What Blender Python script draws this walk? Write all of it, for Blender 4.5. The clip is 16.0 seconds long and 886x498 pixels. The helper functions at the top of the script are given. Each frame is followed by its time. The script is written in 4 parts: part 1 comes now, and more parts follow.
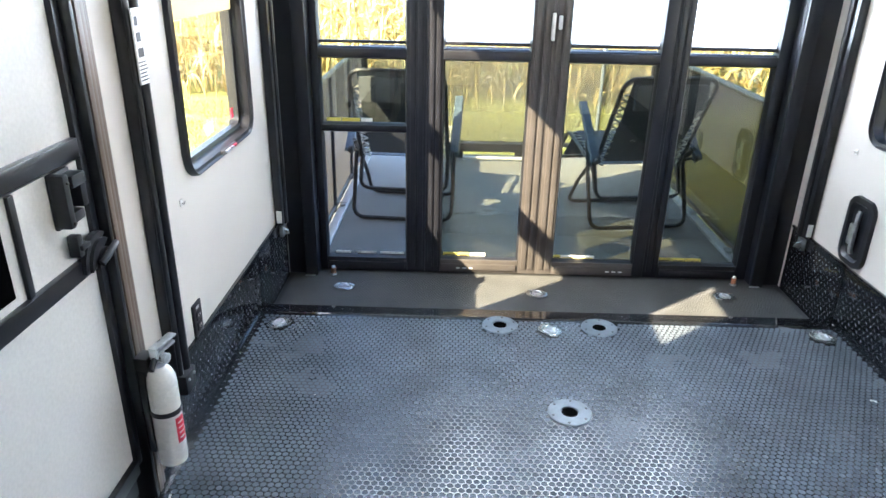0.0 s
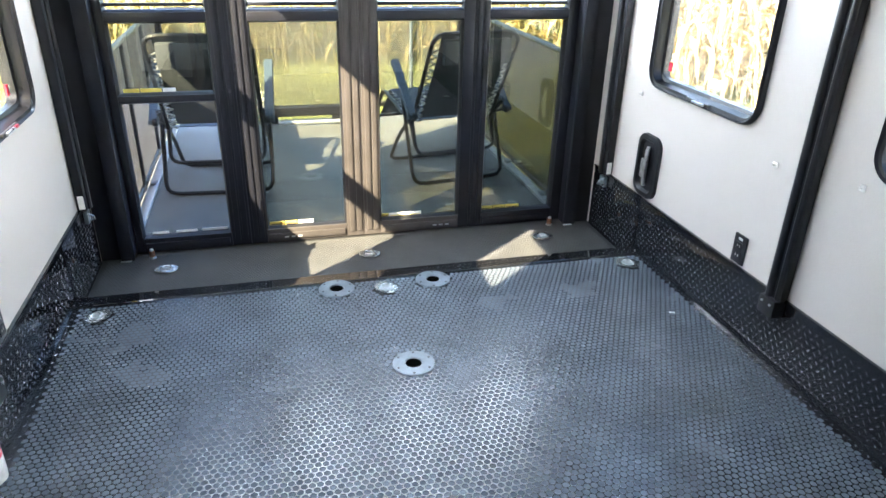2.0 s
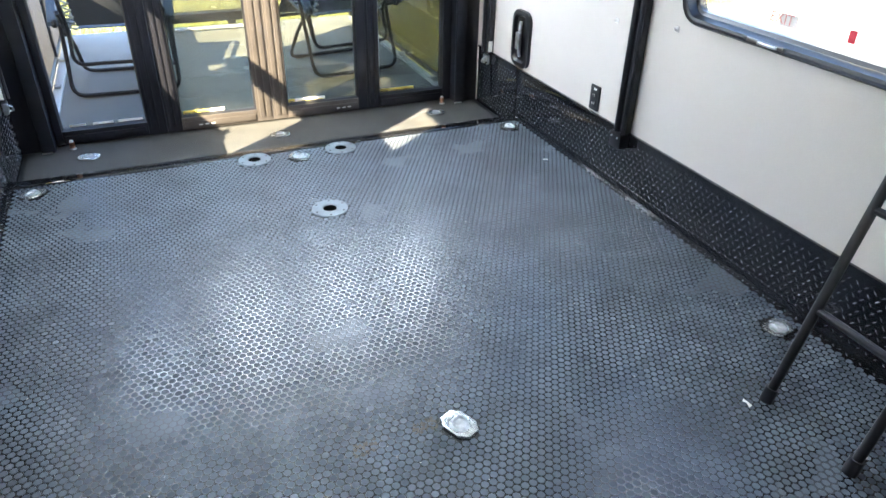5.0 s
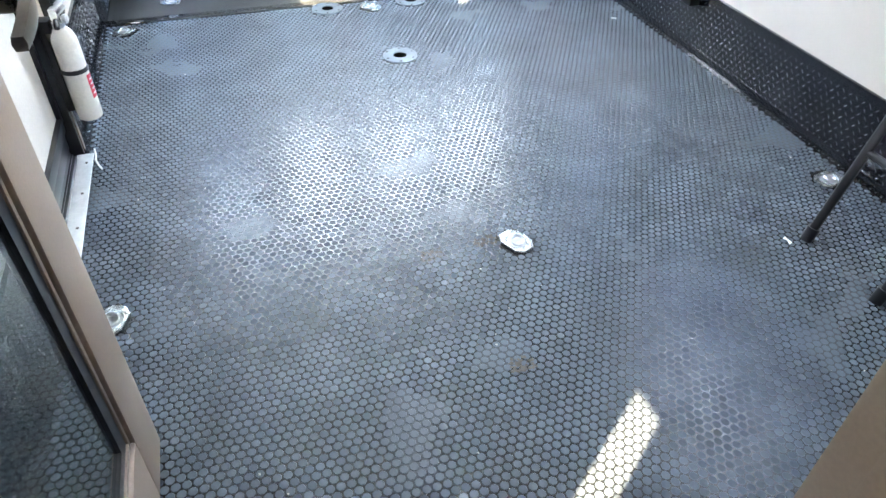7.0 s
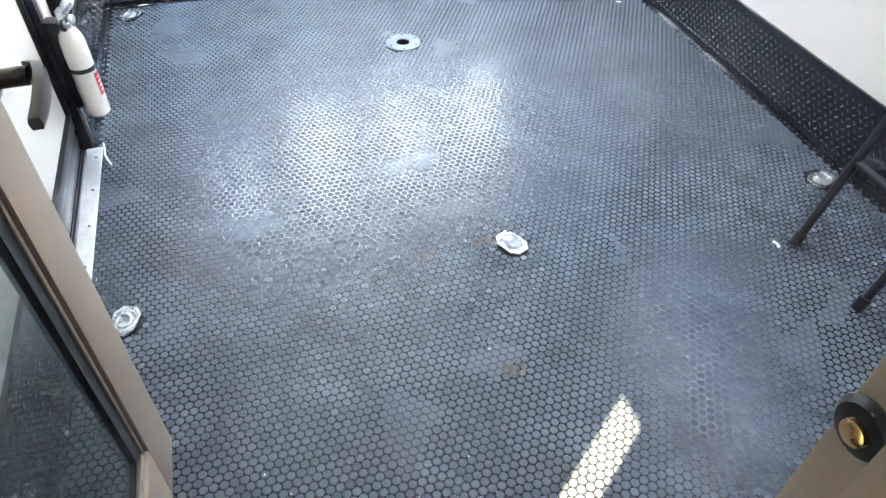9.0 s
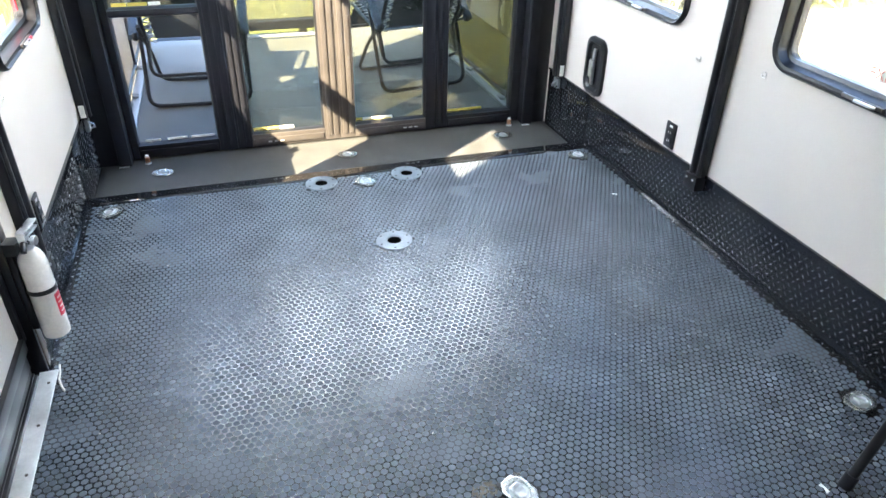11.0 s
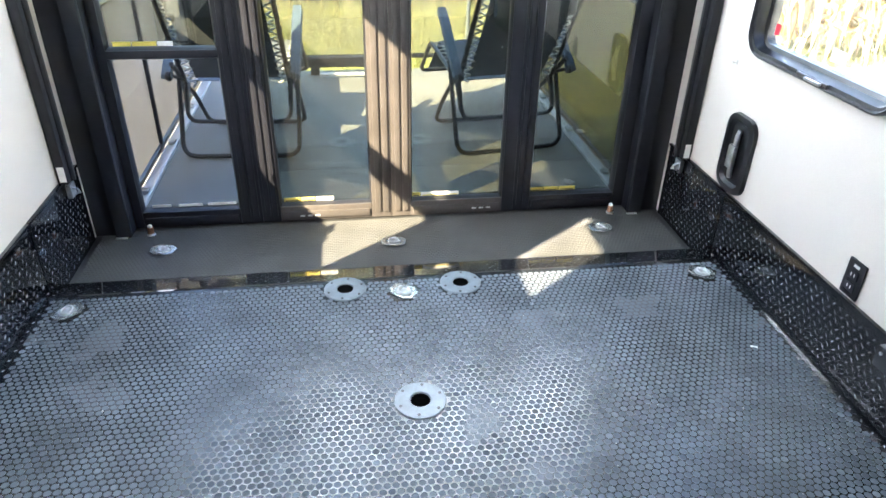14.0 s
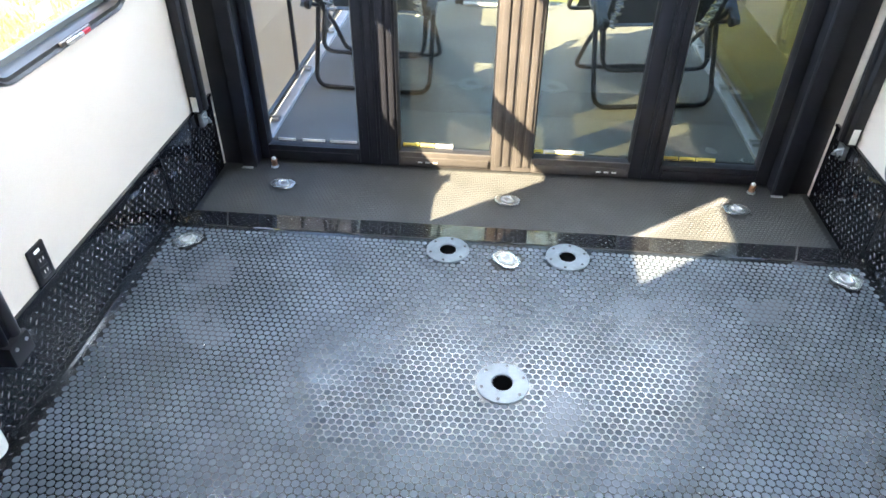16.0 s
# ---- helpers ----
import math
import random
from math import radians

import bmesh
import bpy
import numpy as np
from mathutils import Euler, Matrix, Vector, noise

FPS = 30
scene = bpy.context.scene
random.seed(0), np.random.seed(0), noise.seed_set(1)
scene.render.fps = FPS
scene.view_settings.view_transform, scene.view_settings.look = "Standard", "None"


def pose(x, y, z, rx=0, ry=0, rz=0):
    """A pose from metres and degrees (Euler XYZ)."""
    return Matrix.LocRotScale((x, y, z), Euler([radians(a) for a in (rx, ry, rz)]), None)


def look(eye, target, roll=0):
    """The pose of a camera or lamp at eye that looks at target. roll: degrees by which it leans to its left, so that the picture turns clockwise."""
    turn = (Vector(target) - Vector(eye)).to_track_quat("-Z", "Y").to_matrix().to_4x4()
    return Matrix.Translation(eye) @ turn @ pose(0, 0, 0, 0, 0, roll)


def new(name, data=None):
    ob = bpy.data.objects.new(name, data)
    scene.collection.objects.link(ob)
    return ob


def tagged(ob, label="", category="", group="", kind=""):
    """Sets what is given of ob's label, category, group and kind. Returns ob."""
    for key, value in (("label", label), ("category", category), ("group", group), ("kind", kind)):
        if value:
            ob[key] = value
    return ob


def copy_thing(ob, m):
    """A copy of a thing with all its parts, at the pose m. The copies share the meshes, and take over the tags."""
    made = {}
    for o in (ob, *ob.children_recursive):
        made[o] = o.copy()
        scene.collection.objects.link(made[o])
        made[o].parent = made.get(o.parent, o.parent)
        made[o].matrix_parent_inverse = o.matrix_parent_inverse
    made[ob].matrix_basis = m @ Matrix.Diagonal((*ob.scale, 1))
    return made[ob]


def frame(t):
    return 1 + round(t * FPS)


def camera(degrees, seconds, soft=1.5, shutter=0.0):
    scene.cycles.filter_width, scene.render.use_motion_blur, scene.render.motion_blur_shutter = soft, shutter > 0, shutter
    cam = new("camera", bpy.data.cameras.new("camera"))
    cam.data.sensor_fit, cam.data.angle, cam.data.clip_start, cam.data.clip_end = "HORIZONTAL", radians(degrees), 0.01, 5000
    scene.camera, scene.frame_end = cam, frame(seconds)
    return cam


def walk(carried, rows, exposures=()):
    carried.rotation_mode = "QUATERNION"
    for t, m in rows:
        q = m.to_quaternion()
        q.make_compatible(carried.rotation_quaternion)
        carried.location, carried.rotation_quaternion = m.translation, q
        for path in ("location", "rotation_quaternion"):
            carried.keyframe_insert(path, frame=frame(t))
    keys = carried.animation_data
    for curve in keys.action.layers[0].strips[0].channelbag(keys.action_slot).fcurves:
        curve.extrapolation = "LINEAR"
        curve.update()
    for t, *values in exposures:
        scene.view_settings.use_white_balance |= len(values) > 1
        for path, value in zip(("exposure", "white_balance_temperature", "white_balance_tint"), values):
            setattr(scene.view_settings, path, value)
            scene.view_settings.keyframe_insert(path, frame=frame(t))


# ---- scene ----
cam = camera(65.9, 16.0)
PATH = [
    (0, (-0.38, -2.973, 1.292), (-0.407, -1.13, 0.517), 1.2),
    (0.5, (-0.344, -2.985, 1.293), (-0.18, -1.159, 0.493), 1.3),
    (1, (-0.367, -2.964, 1.288), (-0.029, -1.173, 0.465), 1.4),
    (1.5, (-0.38, -2.962, 1.294), (0.036, -1.2, 0.444), 1.5),
    (2, (-0.384, -2.987, 1.292), (0.076, -1.243, 0.427), 1.4),
    (2.5, (-0.407, -3.087, 1.281), (0.126, -1.366, 0.412), 1.5),
    (3, (-0.396, -3.124, 1.225), (0.301, -1.459, 0.364), 1.5),
    (3.2, (-0.381, -3.156, 1.231), (0.345, -1.507, 0.361), 1.3),
    (5.5, (-0.584, -3.542, 1.223), (0.078, -2.004, 0.13), 1.3),
    (6, (-0.632, -3.614, 1.192), (-0.009, -2.092, 0.054), 1.4),
    (6.5, (-0.614, -3.646, 1.165), (-0.082, -2.139, -0.038), 1.0),
    (7, (-0.626, -3.66, 1.175), (-0.145, -2.218, -0.126), 1.3),
    (7.5, (-0.626, -3.685, 1.192), (-0.172, -2.295, -0.172), 1.3),
    (8, (-0.611, -3.681, 1.183), (-0.172, -2.317, -0.213), 1.2),
    (8.5, (-0.591, -3.644, 1.245), (-0.158, -2.298, -0.17), 1.4),
    (9, (-0.591, -3.631, 1.311), (-0.157, -2.269, -0.088), 1.3),
    (9.5, (-0.577, -3.616, 1.349), (-0.124, -2.18, 0.032), 1.2),
    (10, (-0.553, -3.581, 1.364), (-0.068, -2.057, 0.162), 1.1),
    (10.2, (-0.542, -3.547, 1.365), (-0.048, -1.991, 0.209), 1.1),
    (12.5, (-0.329, -2.877, 1.31), (0.237, -1.255, 0.286), 1.4),
    (13, (-0.187, -2.755, 1.3), (0.376, -1.125, 0.287), 1.3),
    (13.5, (-0.121, -2.655, 1.283), (0.354, -0.992, 0.278), 1.2),
    (14, (-0.147, -2.534, 1.256), (0.106, -0.828, 0.242), 1.2),
    (14.5, (-0.144, -2.438, 1.221), (-0.005, -0.747, 0.162), 1.0),
    (15, (-0.102, -2.399, 1.204), (-0.06, -0.75, 0.073), 0.8),
    (15.5, (-0.074, -2.384, 1.238), (-0.13, -0.782, 0.042), 0.7),
    (16, (-0.053, -2.391, 1.336), (-0.19, -0.805, 0.124), 0.6),
]
walk(cam, [(t, look(eye, target, roll)) for t, eye, target, roll in PATH], exposures=[(t, e, k, 14) for t, e, k in ((0, 3.66, 5850), (3, 3.82, 5900), (5.5, 4.18, 5980), (6.5, 4.50, 6000), (9, 4.64, 6100), (10, 4.38, 6050), (12.5, 4.10, 6000), (14.5, 4.04, 6000), (16, 4.16, 6000))])

# ---- world and sun ----
SUN = Vector((1.0, 0.77, -0.92)).normalized()
world = bpy.data.worlds.new("sky")
scene.world = world
world.use_nodes = True
wn = world.node_tree.nodes
sky = wn.new("ShaderNodeTexSky")
sky.sky_type, sky.sun_disc = "NISHITA", False
sky.sun_elevation = math.asin(-SUN.z)
sky.sun_rotation = math.atan2(-SUN.x, -SUN.y)
world.node_tree.links.new(sky.outputs[0], wn["Background"].inputs[0])
wn["Background"].inputs[1].default_value = 0.125
sun = new("sun", bpy.data.lights.new("sun", "SUN"))
sun.data.energy, sun.data.angle, sun.data.color = 4.9, radians(0.5), (1.0, 0.83, 0.56)
sun.matrix_world = look((0, 0, 8), Vector((0, 0, 8)) + SUN)

# daylight in the openings of the doors, behind the drawn blinds
for x, wide, low, high, power in ((-0.79, 0.34, 1.36, 1.95, 5.0), (-0.254, 0.34, 1.0, 1.94, 8.8), (0.277, 0.35, 1.0, 1.78, 9.4), (0.767, 0.34, 1.0, 1.66, 10.6)):
    lamp = new("window_daylight", bpy.data.lights.new("window_daylight", "AREA"))
    lamp.data.shape, lamp.data.size, lamp.data.size_y = "RECTANGLE", wide, high - low
    lamp.data.energy, lamp.data.color = power * wide * (high - low), (0.84, 0.94, 1.0)
    lamp.matrix_world = look((x, 0.004, (low + high) / 2), (x, -1.0, (low + high) / 2))
# and in the upper parts of the side windows
for x, y, z, wide, tall, power in ((1.16, -2.17, 1.45, 1.0, 0.36, 0.5), (-1.16, -0.815, 1.50, 0.50, 0.40, 0.5)):
    lamp = new("window_daylight", bpy.data.lights.new("window_daylight", "AREA"))
    lamp.data.shape, lamp.data.size, lamp.data.size_y = "RECTANGLE", wide, tall
    lamp.data.energy, lamp.data.color = power, (0.96, 0.97, 1.0)
    lamp.matrix_world = look((x, y, z), (0.0, y, z))


# ---- materials ----
def mat(name, base, rough=0.5, metal=0.0, vary=0.12, scale=6.0, bump=0.0, fine=120.0, spec=0.5, coat=0.0, stain=None, rough_vary=0.08):
    """A painted, plastic or metal surface with blotches, grain and fine relief."""
    m = bpy.data.materials.new(name)
    m.use_nodes = True
    n, l = m.node_tree.nodes, m.node_tree.links
    p = n["Principled BSDF"]
    p.inputs["Metallic"].default_value = metal
    p.inputs["Specular IOR Level"].default_value = spec
    p.inputs["Coat Weight"].default_value = coat
    p.inputs["Coat Roughness"].default_value = 0.08
    tc = n.new("ShaderNodeTexCoord")
    big, small = n.new("ShaderNodeTexNoise"), n.new("ShaderNodeTexNoise")
    big.inputs["Scale"].default_value, small.inputs["Scale"].default_value = scale, fine
    big.inputs["Detail"].default_value, small.inputs["Detail"].default_value = 6, 3
    for t in (big, small):
        l.new(tc.outputs["Object"], t.inputs["Vector"])
    ramp = n.new("ShaderNodeMixRGB")
    lo = [c * (1 - vary) for c in base] if stain is None else stain
    hi = [min(1, c * (1 + vary)) for c in base]
    ramp.inputs[1].default_value, ramp.inputs[2].default_value = (*lo, 1), (*hi, 1)
    con = n.new("ShaderNodeMapRange")
    con.inputs[1].default_value, con.inputs[2].default_value = 0.35, 0.65
    l.new(big.outputs["Fac"], con.inputs[0])
    l.new(con.outputs[0], ramp.inputs[0])
    grain = n.new("ShaderNodeMixRGB")
    grain.blend_type = "MULTIPLY"
    grain.inputs[0].default_value = 0.25
    l.new(ramp.outputs[0], grain.inputs[1])
    gr = n.new("ShaderNodeMapRange")
    gr.inputs[1].default_value, gr.inputs[2].default_value, gr.inputs[3].default_value = 0.3, 0.7, 0.6
    l.new(small.outputs["Fac"], gr.inputs[0])
    l.new(gr.outputs[0], grain.inputs[2])
    l.new(grain.outputs[0], p.inputs["Base Color"])
    rr = n.new("ShaderNodeMapRange")
    rr.inputs[3].default_value, rr.inputs[4].default_value = max(0.02, rough - rough_vary), min(1, rough + rough_vary)
    l.new(big.outputs["Fac"], rr.inputs[0])
    l.new(rr.outputs[0], p.inputs["Roughness"])
    if bump:
        b = n.new("ShaderNodeBump")
        b.inputs["Strength"].default_value, b.inputs["Distance"].default_value = bump, 0.002
        l.new(small.outputs["Fac"], b.inputs["Height"])
        l.new(b.outputs[0], p.inputs["Normal"])
    return m


def glass(name, tint, gloss=0.05, haze=0.0, haze_colour=(0.3, 0.3, 0.3), mirror=0.03):
    """Thin sheet glass: tinted view through, a mirror reflection that grows with angle, a little haze put in as diffuse
    colour.
    """
    m = bpy.data.materials.new(name)
    m.use_nodes = True
    n, l = m.node_tree.nodes, m.node_tree.links
    n.remove(n["Principled BSDF"])
    tr, gl, mix = n.new("ShaderNodeBsdfTransparent"), n.new("ShaderNodeBsdfGlossy"), n.new("ShaderNodeMixShader")
    lw, pw, fr = n.new("ShaderNodeLayerWeight"), n.new("ShaderNodeMath"), n.new("ShaderNodeMath")
    tr.inputs[0].default_value = (*tint, 1)
    gl.inputs["Roughness"].default_value = gloss
    lw.inputs["Blend"].default_value = 0.5
    pw.operation, fr.operation = "POWER", "MULTIPLY_ADD"
    pw.inputs[1].default_value, fr.inputs[1].default_value, fr.inputs[2].default_value = 5.0, 0.9, mirror
    l.new(lw.outputs["Facing"], pw.inputs[0])
    l.new(pw.outputs[0], fr.inputs[0])
    l.new(fr.outputs[0], mix.inputs[0])
    l.new(tr.outputs[0], mix.inputs[1])
    l.new(gl.outputs[0], mix.inputs[2])
    last = mix
    if haze:
        df, mx, no, mr = n.new("ShaderNodeBsdfDiffuse"), n.new("ShaderNodeMixShader"), n.new("ShaderNodeTexNoise"), n.new("ShaderNodeMapRange")
        df.inputs[0].default_value = (*haze_colour, 1)
        no.inputs["Scale"].default_value = 5
        mr.inputs[3].default_value, mr.inputs[4].default_value = haze * 0.5, haze * 1.5
        l.new(no.outputs["Fac"], mr.inputs[0])
        l.new(mr.outputs[0], mx.inputs[0])
        l.new(mix.outputs[0], mx.inputs[1])
        l.new(df.outputs[0], mx.inputs[2])
        last = mx
    l.new(last.outputs[0], n["Material Output"].inputs[0])
    return m


def cloth(name, base, through_amount, weave=600):
    """Thin fabric that lets some light through."""
    m = mat(name, base, rough=0.9, vary=0.05, fine=weave, bump=0.2, spec=0.1)
    n, l = m.node_tree.nodes, m.node_tree.links
    tl, mx = n.new("ShaderNodeBsdfTranslucent"), n.new("ShaderNodeMixShader")
    tl.inputs[0].default_value = (*base, 1)
    mx.inputs[0].default_value = through_amount
    l.new(n["Principled BSDF"].outputs[0], mx.inputs[1])
    l.new(tl.outputs[0], mx.inputs[2])
    l.new(mx.outputs[0], n["Material Output"].inputs[0])
    return m


def mesh_screen(name, base, open_share, lit_through=0.15):
    """Woven mesh: partly open, and its threads pass some light on."""
    m = cloth(name, base, lit_through)
    n, l = m.node_tree.nodes, m.node_tree.links
    tr, mx = n.new("ShaderNodeBsdfTransparent"), n.new("ShaderNodeMixShader")
    mx.inputs[0].default_value = open_share
    l.new(n["Mix Shader"].outputs[0], mx.inputs[1])
    l.new(tr.outputs[0], mx.inputs[2])
    l.new(mx.outputs[0], n["Material Output"].inputs[0])
    return m


def leafy(name, dark, light, scale=8.0, through_amount=0.4):
    """Blades and leaves: colour varies from piece to piece, light shines through."""
    m = bpy.data.materials.new(name)
    m.use_nodes = True
    n, l = m.node_tree.nodes, m.node_tree.links
    p = n["Principled BSDF"]
    geo, ramp = n.new("ShaderNodeNewGeometry"), n.new("ShaderNodeMixRGB")
    ramp.inputs[1].default_value, ramp.inputs[2].default_value = (*dark, 1), (*light, 1)
    l.new(geo.outputs["Random Per Island"], ramp.inputs[0])
    l.new(ramp.outputs[0], p.inputs["Base Color"])
    p.inputs["Roughness"].default_value = 0.7
    tl, mx = n.new("ShaderNodeBsdfTranslucent"), n.new("ShaderNodeMixShader")
    mx.inputs[0].default_value = through_amount
    l.new(ramp.outputs[0], tl.inputs[0])
    l.new(p.outputs[0], mx.inputs[1])
    l.new(tl.outputs[0], mx.inputs[2])
    l.new(mx.outputs[0], n["Material Output"].inputs[0])
    return m


M = {
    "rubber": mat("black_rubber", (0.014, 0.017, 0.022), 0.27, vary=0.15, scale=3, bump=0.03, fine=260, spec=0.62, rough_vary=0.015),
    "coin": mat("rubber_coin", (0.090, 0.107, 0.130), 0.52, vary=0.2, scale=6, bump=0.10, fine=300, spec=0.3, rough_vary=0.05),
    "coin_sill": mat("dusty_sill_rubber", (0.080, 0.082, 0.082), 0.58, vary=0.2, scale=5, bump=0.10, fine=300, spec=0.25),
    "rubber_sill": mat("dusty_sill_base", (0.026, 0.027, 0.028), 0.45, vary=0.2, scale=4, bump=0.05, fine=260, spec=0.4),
    "strip": mat("mirror_black_strip", (0.012, 0.013, 0.016), 0.045, vary=0.3, scale=5, spec=0.7, rough_vary=0.02),
    "diamond": mat("black_diamond_plate", (0.010, 0.011, 0.014), 0.09, vary=0.3, scale=5, spec=0.5, rough_vary=0.03),
    "wall": mat("vinyl_wall_panel", (0.585, 0.540, 0.490), 0.45, vary=0.03, scale=2, bump=0.08, fine=400),
    "ceiling": mat("ceiling_panel", (0.78, 0.77, 0.74), 0.6, vary=0.03, scale=2),
    "black_trim": mat("black_plastic_trim", (0.012, 0.0125, 0.016), 0.32, vary=0.2, scale=9, bump=0.05),
    "door_black": mat("black_door_aluminium", (0.014, 0.015, 0.021), 0.40, vary=0.2, scale=6, bump=0.06, fine=200),
    # door black lifted to brown: sunlight painted onto the middle frames
    "stile": mat("sunlit_door_stile", (0.070, 0.063, 0.060), 0.42, vary=0.2, scale=7, bump=0.06),
    "bronze": mat("bronze_door_frame", (0.24, 0.185, 0.145), 0.45, vary=0.12, scale=5, bump=0.08, fine=180),
    "steel": mat("galvanised_steel", (0.62, 0.64, 0.66), 0.3, metal=0.9, vary=0.2, scale=40, bump=0.1),
    "zinc": mat("zinc_ring_pan", (0.60, 0.63, 0.63), 0.24, metal=0.75, vary=0.25, scale=45, bump=0.15),
    "flange": mat("grey_cast_flange", (0.135, 0.160, 0.185), 0.36, metal=0.1, vary=0.12, scale=30, bump=0.1),
    "alu": mat("brushed_aluminium", (0.75, 0.76, 0.76), 0.35, metal=0.5, vary=0.1, scale=20, bump=0.08),
    "hole": mat("black_opening", (0.002, 0.002, 0.002), 0.9, vary=0.1, spec=0.0),
    "white_enamel": mat("white_enamel", (0.80, 0.78, 0.74), 0.28, vary=0.03, scale=5, coat=0.4),
    "red": mat("red_label", (0.62, 0.03, 0.06), 0.4, vary=0.05),
    "pale_ink": mat("pale_print", (0.75, 0.70, 0.66), 0.5, vary=0.05),
    "dark_ink": mat("dark_print", (0.05, 0.05, 0.05), 0.5, vary=0.05),
    "yellow": mat("yellow_sticker", (0.75, 0.62, 0.12), 0.45, vary=0.06, scale=40),
    "white_sticker": mat("white_sticker", (0.85, 0.85, 0.82), 0.45, vary=0.03, scale=40),
    "brass": mat("brass", (0.72, 0.5, 0.24), 0.28, metal=1.0, vary=0.1, scale=50),
    "copper": mat("copper_spring", (0.62, 0.33, 0.2), 0.32, metal=1.0, vary=0.15, scale=60),
    "nickel": mat("dark_nickel", (0.15, 0.135, 0.125), 0.3, metal=0.8, vary=0.1, scale=30),
    "panel": mat("white_door_panel", (0.60, 0.575, 0.535), 0.4, vary=0.03, scale=3, bump=0.05),
    "shade": cloth("white_blind_cloth", (0.86, 0.85, 0.83), 0.75),
    "blind_cream": cloth("cream_blind_cloth", (0.74, 0.66, 0.46), 0.4),
    "mesh": mesh_screen("dark_mesh_screen", (0.085, 0.083, 0.075), 0.28),
    "casing": mat("brown_casing", (0.13, 0.095, 0.072), 0.35, vary=0.15, scale=8),
    "pink": mat("pale_red_print", (0.70, 0.33, 0.28), 0.5, vary=0.05),
    "glass_left": glass("hazy_window_glass", (0.96, 0.95, 0.90), 0.02, 0.06, (0.55, 0.5, 0.40)),
    # same black plate, made paler so its ridges show painted glints
    "ridge": mat("glint_plate_ridge", (0.11, 0.115, 0.125), 0.26, metal=0.4, vary=0.15, scale=30),
    "mesh_side": mesh_screen("grey_side_mesh", (0.22, 0.21, 0.21), 0.10, 0.35),
    "mesh_gate": mesh_screen("gate_mesh", (0.16, 0.16, 0.15), 0.66),
    "deck": mat("patio_deck_rubber", (0.190, 0.192, 0.180), 0.5, vary=0.15, scale=3, bump=0.3, fine=180),
    "tube": mat("black_steel_tube", (0.018, 0.018, 0.02), 0.35, metal=0.2, vary=0.15, scale=20),
    "sling": cloth("black_sling_fabric", (0.11, 0.12, 0.135), 0.12),
    "arm": mat("blue_grey_armrest", (0.075, 0.11, 0.155), 0.45, vary=0.1, scale=15),
    "lace": mat("grey_elastic_lace", (0.55, 0.55, 0.54), 0.7, vary=0.1, scale=60),
    "grass": mat("lawn", (0.22, 0.235, 0.07), 0.9, vary=0.3, scale=0.8, bump=0.8, fine=40, spec=0.1),
    "gravel": mat("pale_gravel", (0.30, 0.28, 0.24), 0.9, vary=0.2, scale=3, bump=0.9, fine=45, spec=0.2),
    "blade": leafy("grass_blade", (0.22, 0.235, 0.07), (0.32, 0.32, 0.12), through_amount=0.35),
    "corn": leafy("dry_corn_leaf", (0.42, 0.32, 0.12), (0.74, 0.63, 0.32), through_amount=0.45),
    "corn_stalk": leafy("corn_stalk", (0.26, 0.22, 0.08), (0.42, 0.35, 0.14), through_amount=0.1),
    "rv_white": mat("white_trailer_skin", (0.78, 0.78, 0.76), 0.35, vary=0.03, scale=1.5),
    "rv_grey": mat("grey_trailer_stripe", (0.22, 0.22, 0.23), 0.35, vary=0.08, scale=3),
    "dust": mat("pale_dust", (0.5, 0.48, 0.45), 0.9, vary=0.2, scale=60),
    "rust": mat("rusty_dirt", (0.098, 0.086, 0.068), 0.85, vary=0.3, scale=70),
    "cord": mat("white_cord", (0.75, 0.74, 0.7), 0.5, vary=0.05),
    "glass_clear": glass("clear_window_glass", (0.90, 0.91, 0.90), 0.02, 0.03, (0.5, 0.5, 0.48)),
    # strong pale haze paints the washed-out glare of the right-hand view
    "glass_right": glass("washed_window_glass", (0.88, 0.89, 0.88), 0.02, 0.13, (0.85, 0.85, 0.83)),
    "glass_tint": glass("tinted_door_glass", (0.62, 0.63, 0.55), 0.02, 0.008, (0.42, 0.43, 0.41), 0.12),
    "glass_smoke": glass("smoked_door_glass", (0.62, 0.66, 0.64), 0.02, 0.04, (0.3, 0.33, 0.32)),
}


# ---- mesh helpers ----
def box(bm, x0, x1, y0, y1, z0, z1, bevel=0.0):
    vs = bmesh.ops.create_cube(bm, size=1)["verts"]
    for v in vs:
        v.co = Vector(((x0 + x1) / 2 + v.co.x * (x1 - x0), (y0 + y1) / 2 + v.co.y * (y1 - y0), (z0 + z1) / 2 + v.co.z * (z1 - z0)))
    if bevel:
        es = list({e for v in vs for e in v.link_edges})
        bmesh.ops.bevel(bm, geom=es, offset=bevel, segments=2, affect="EDGES", profile=0.6)
    return bm


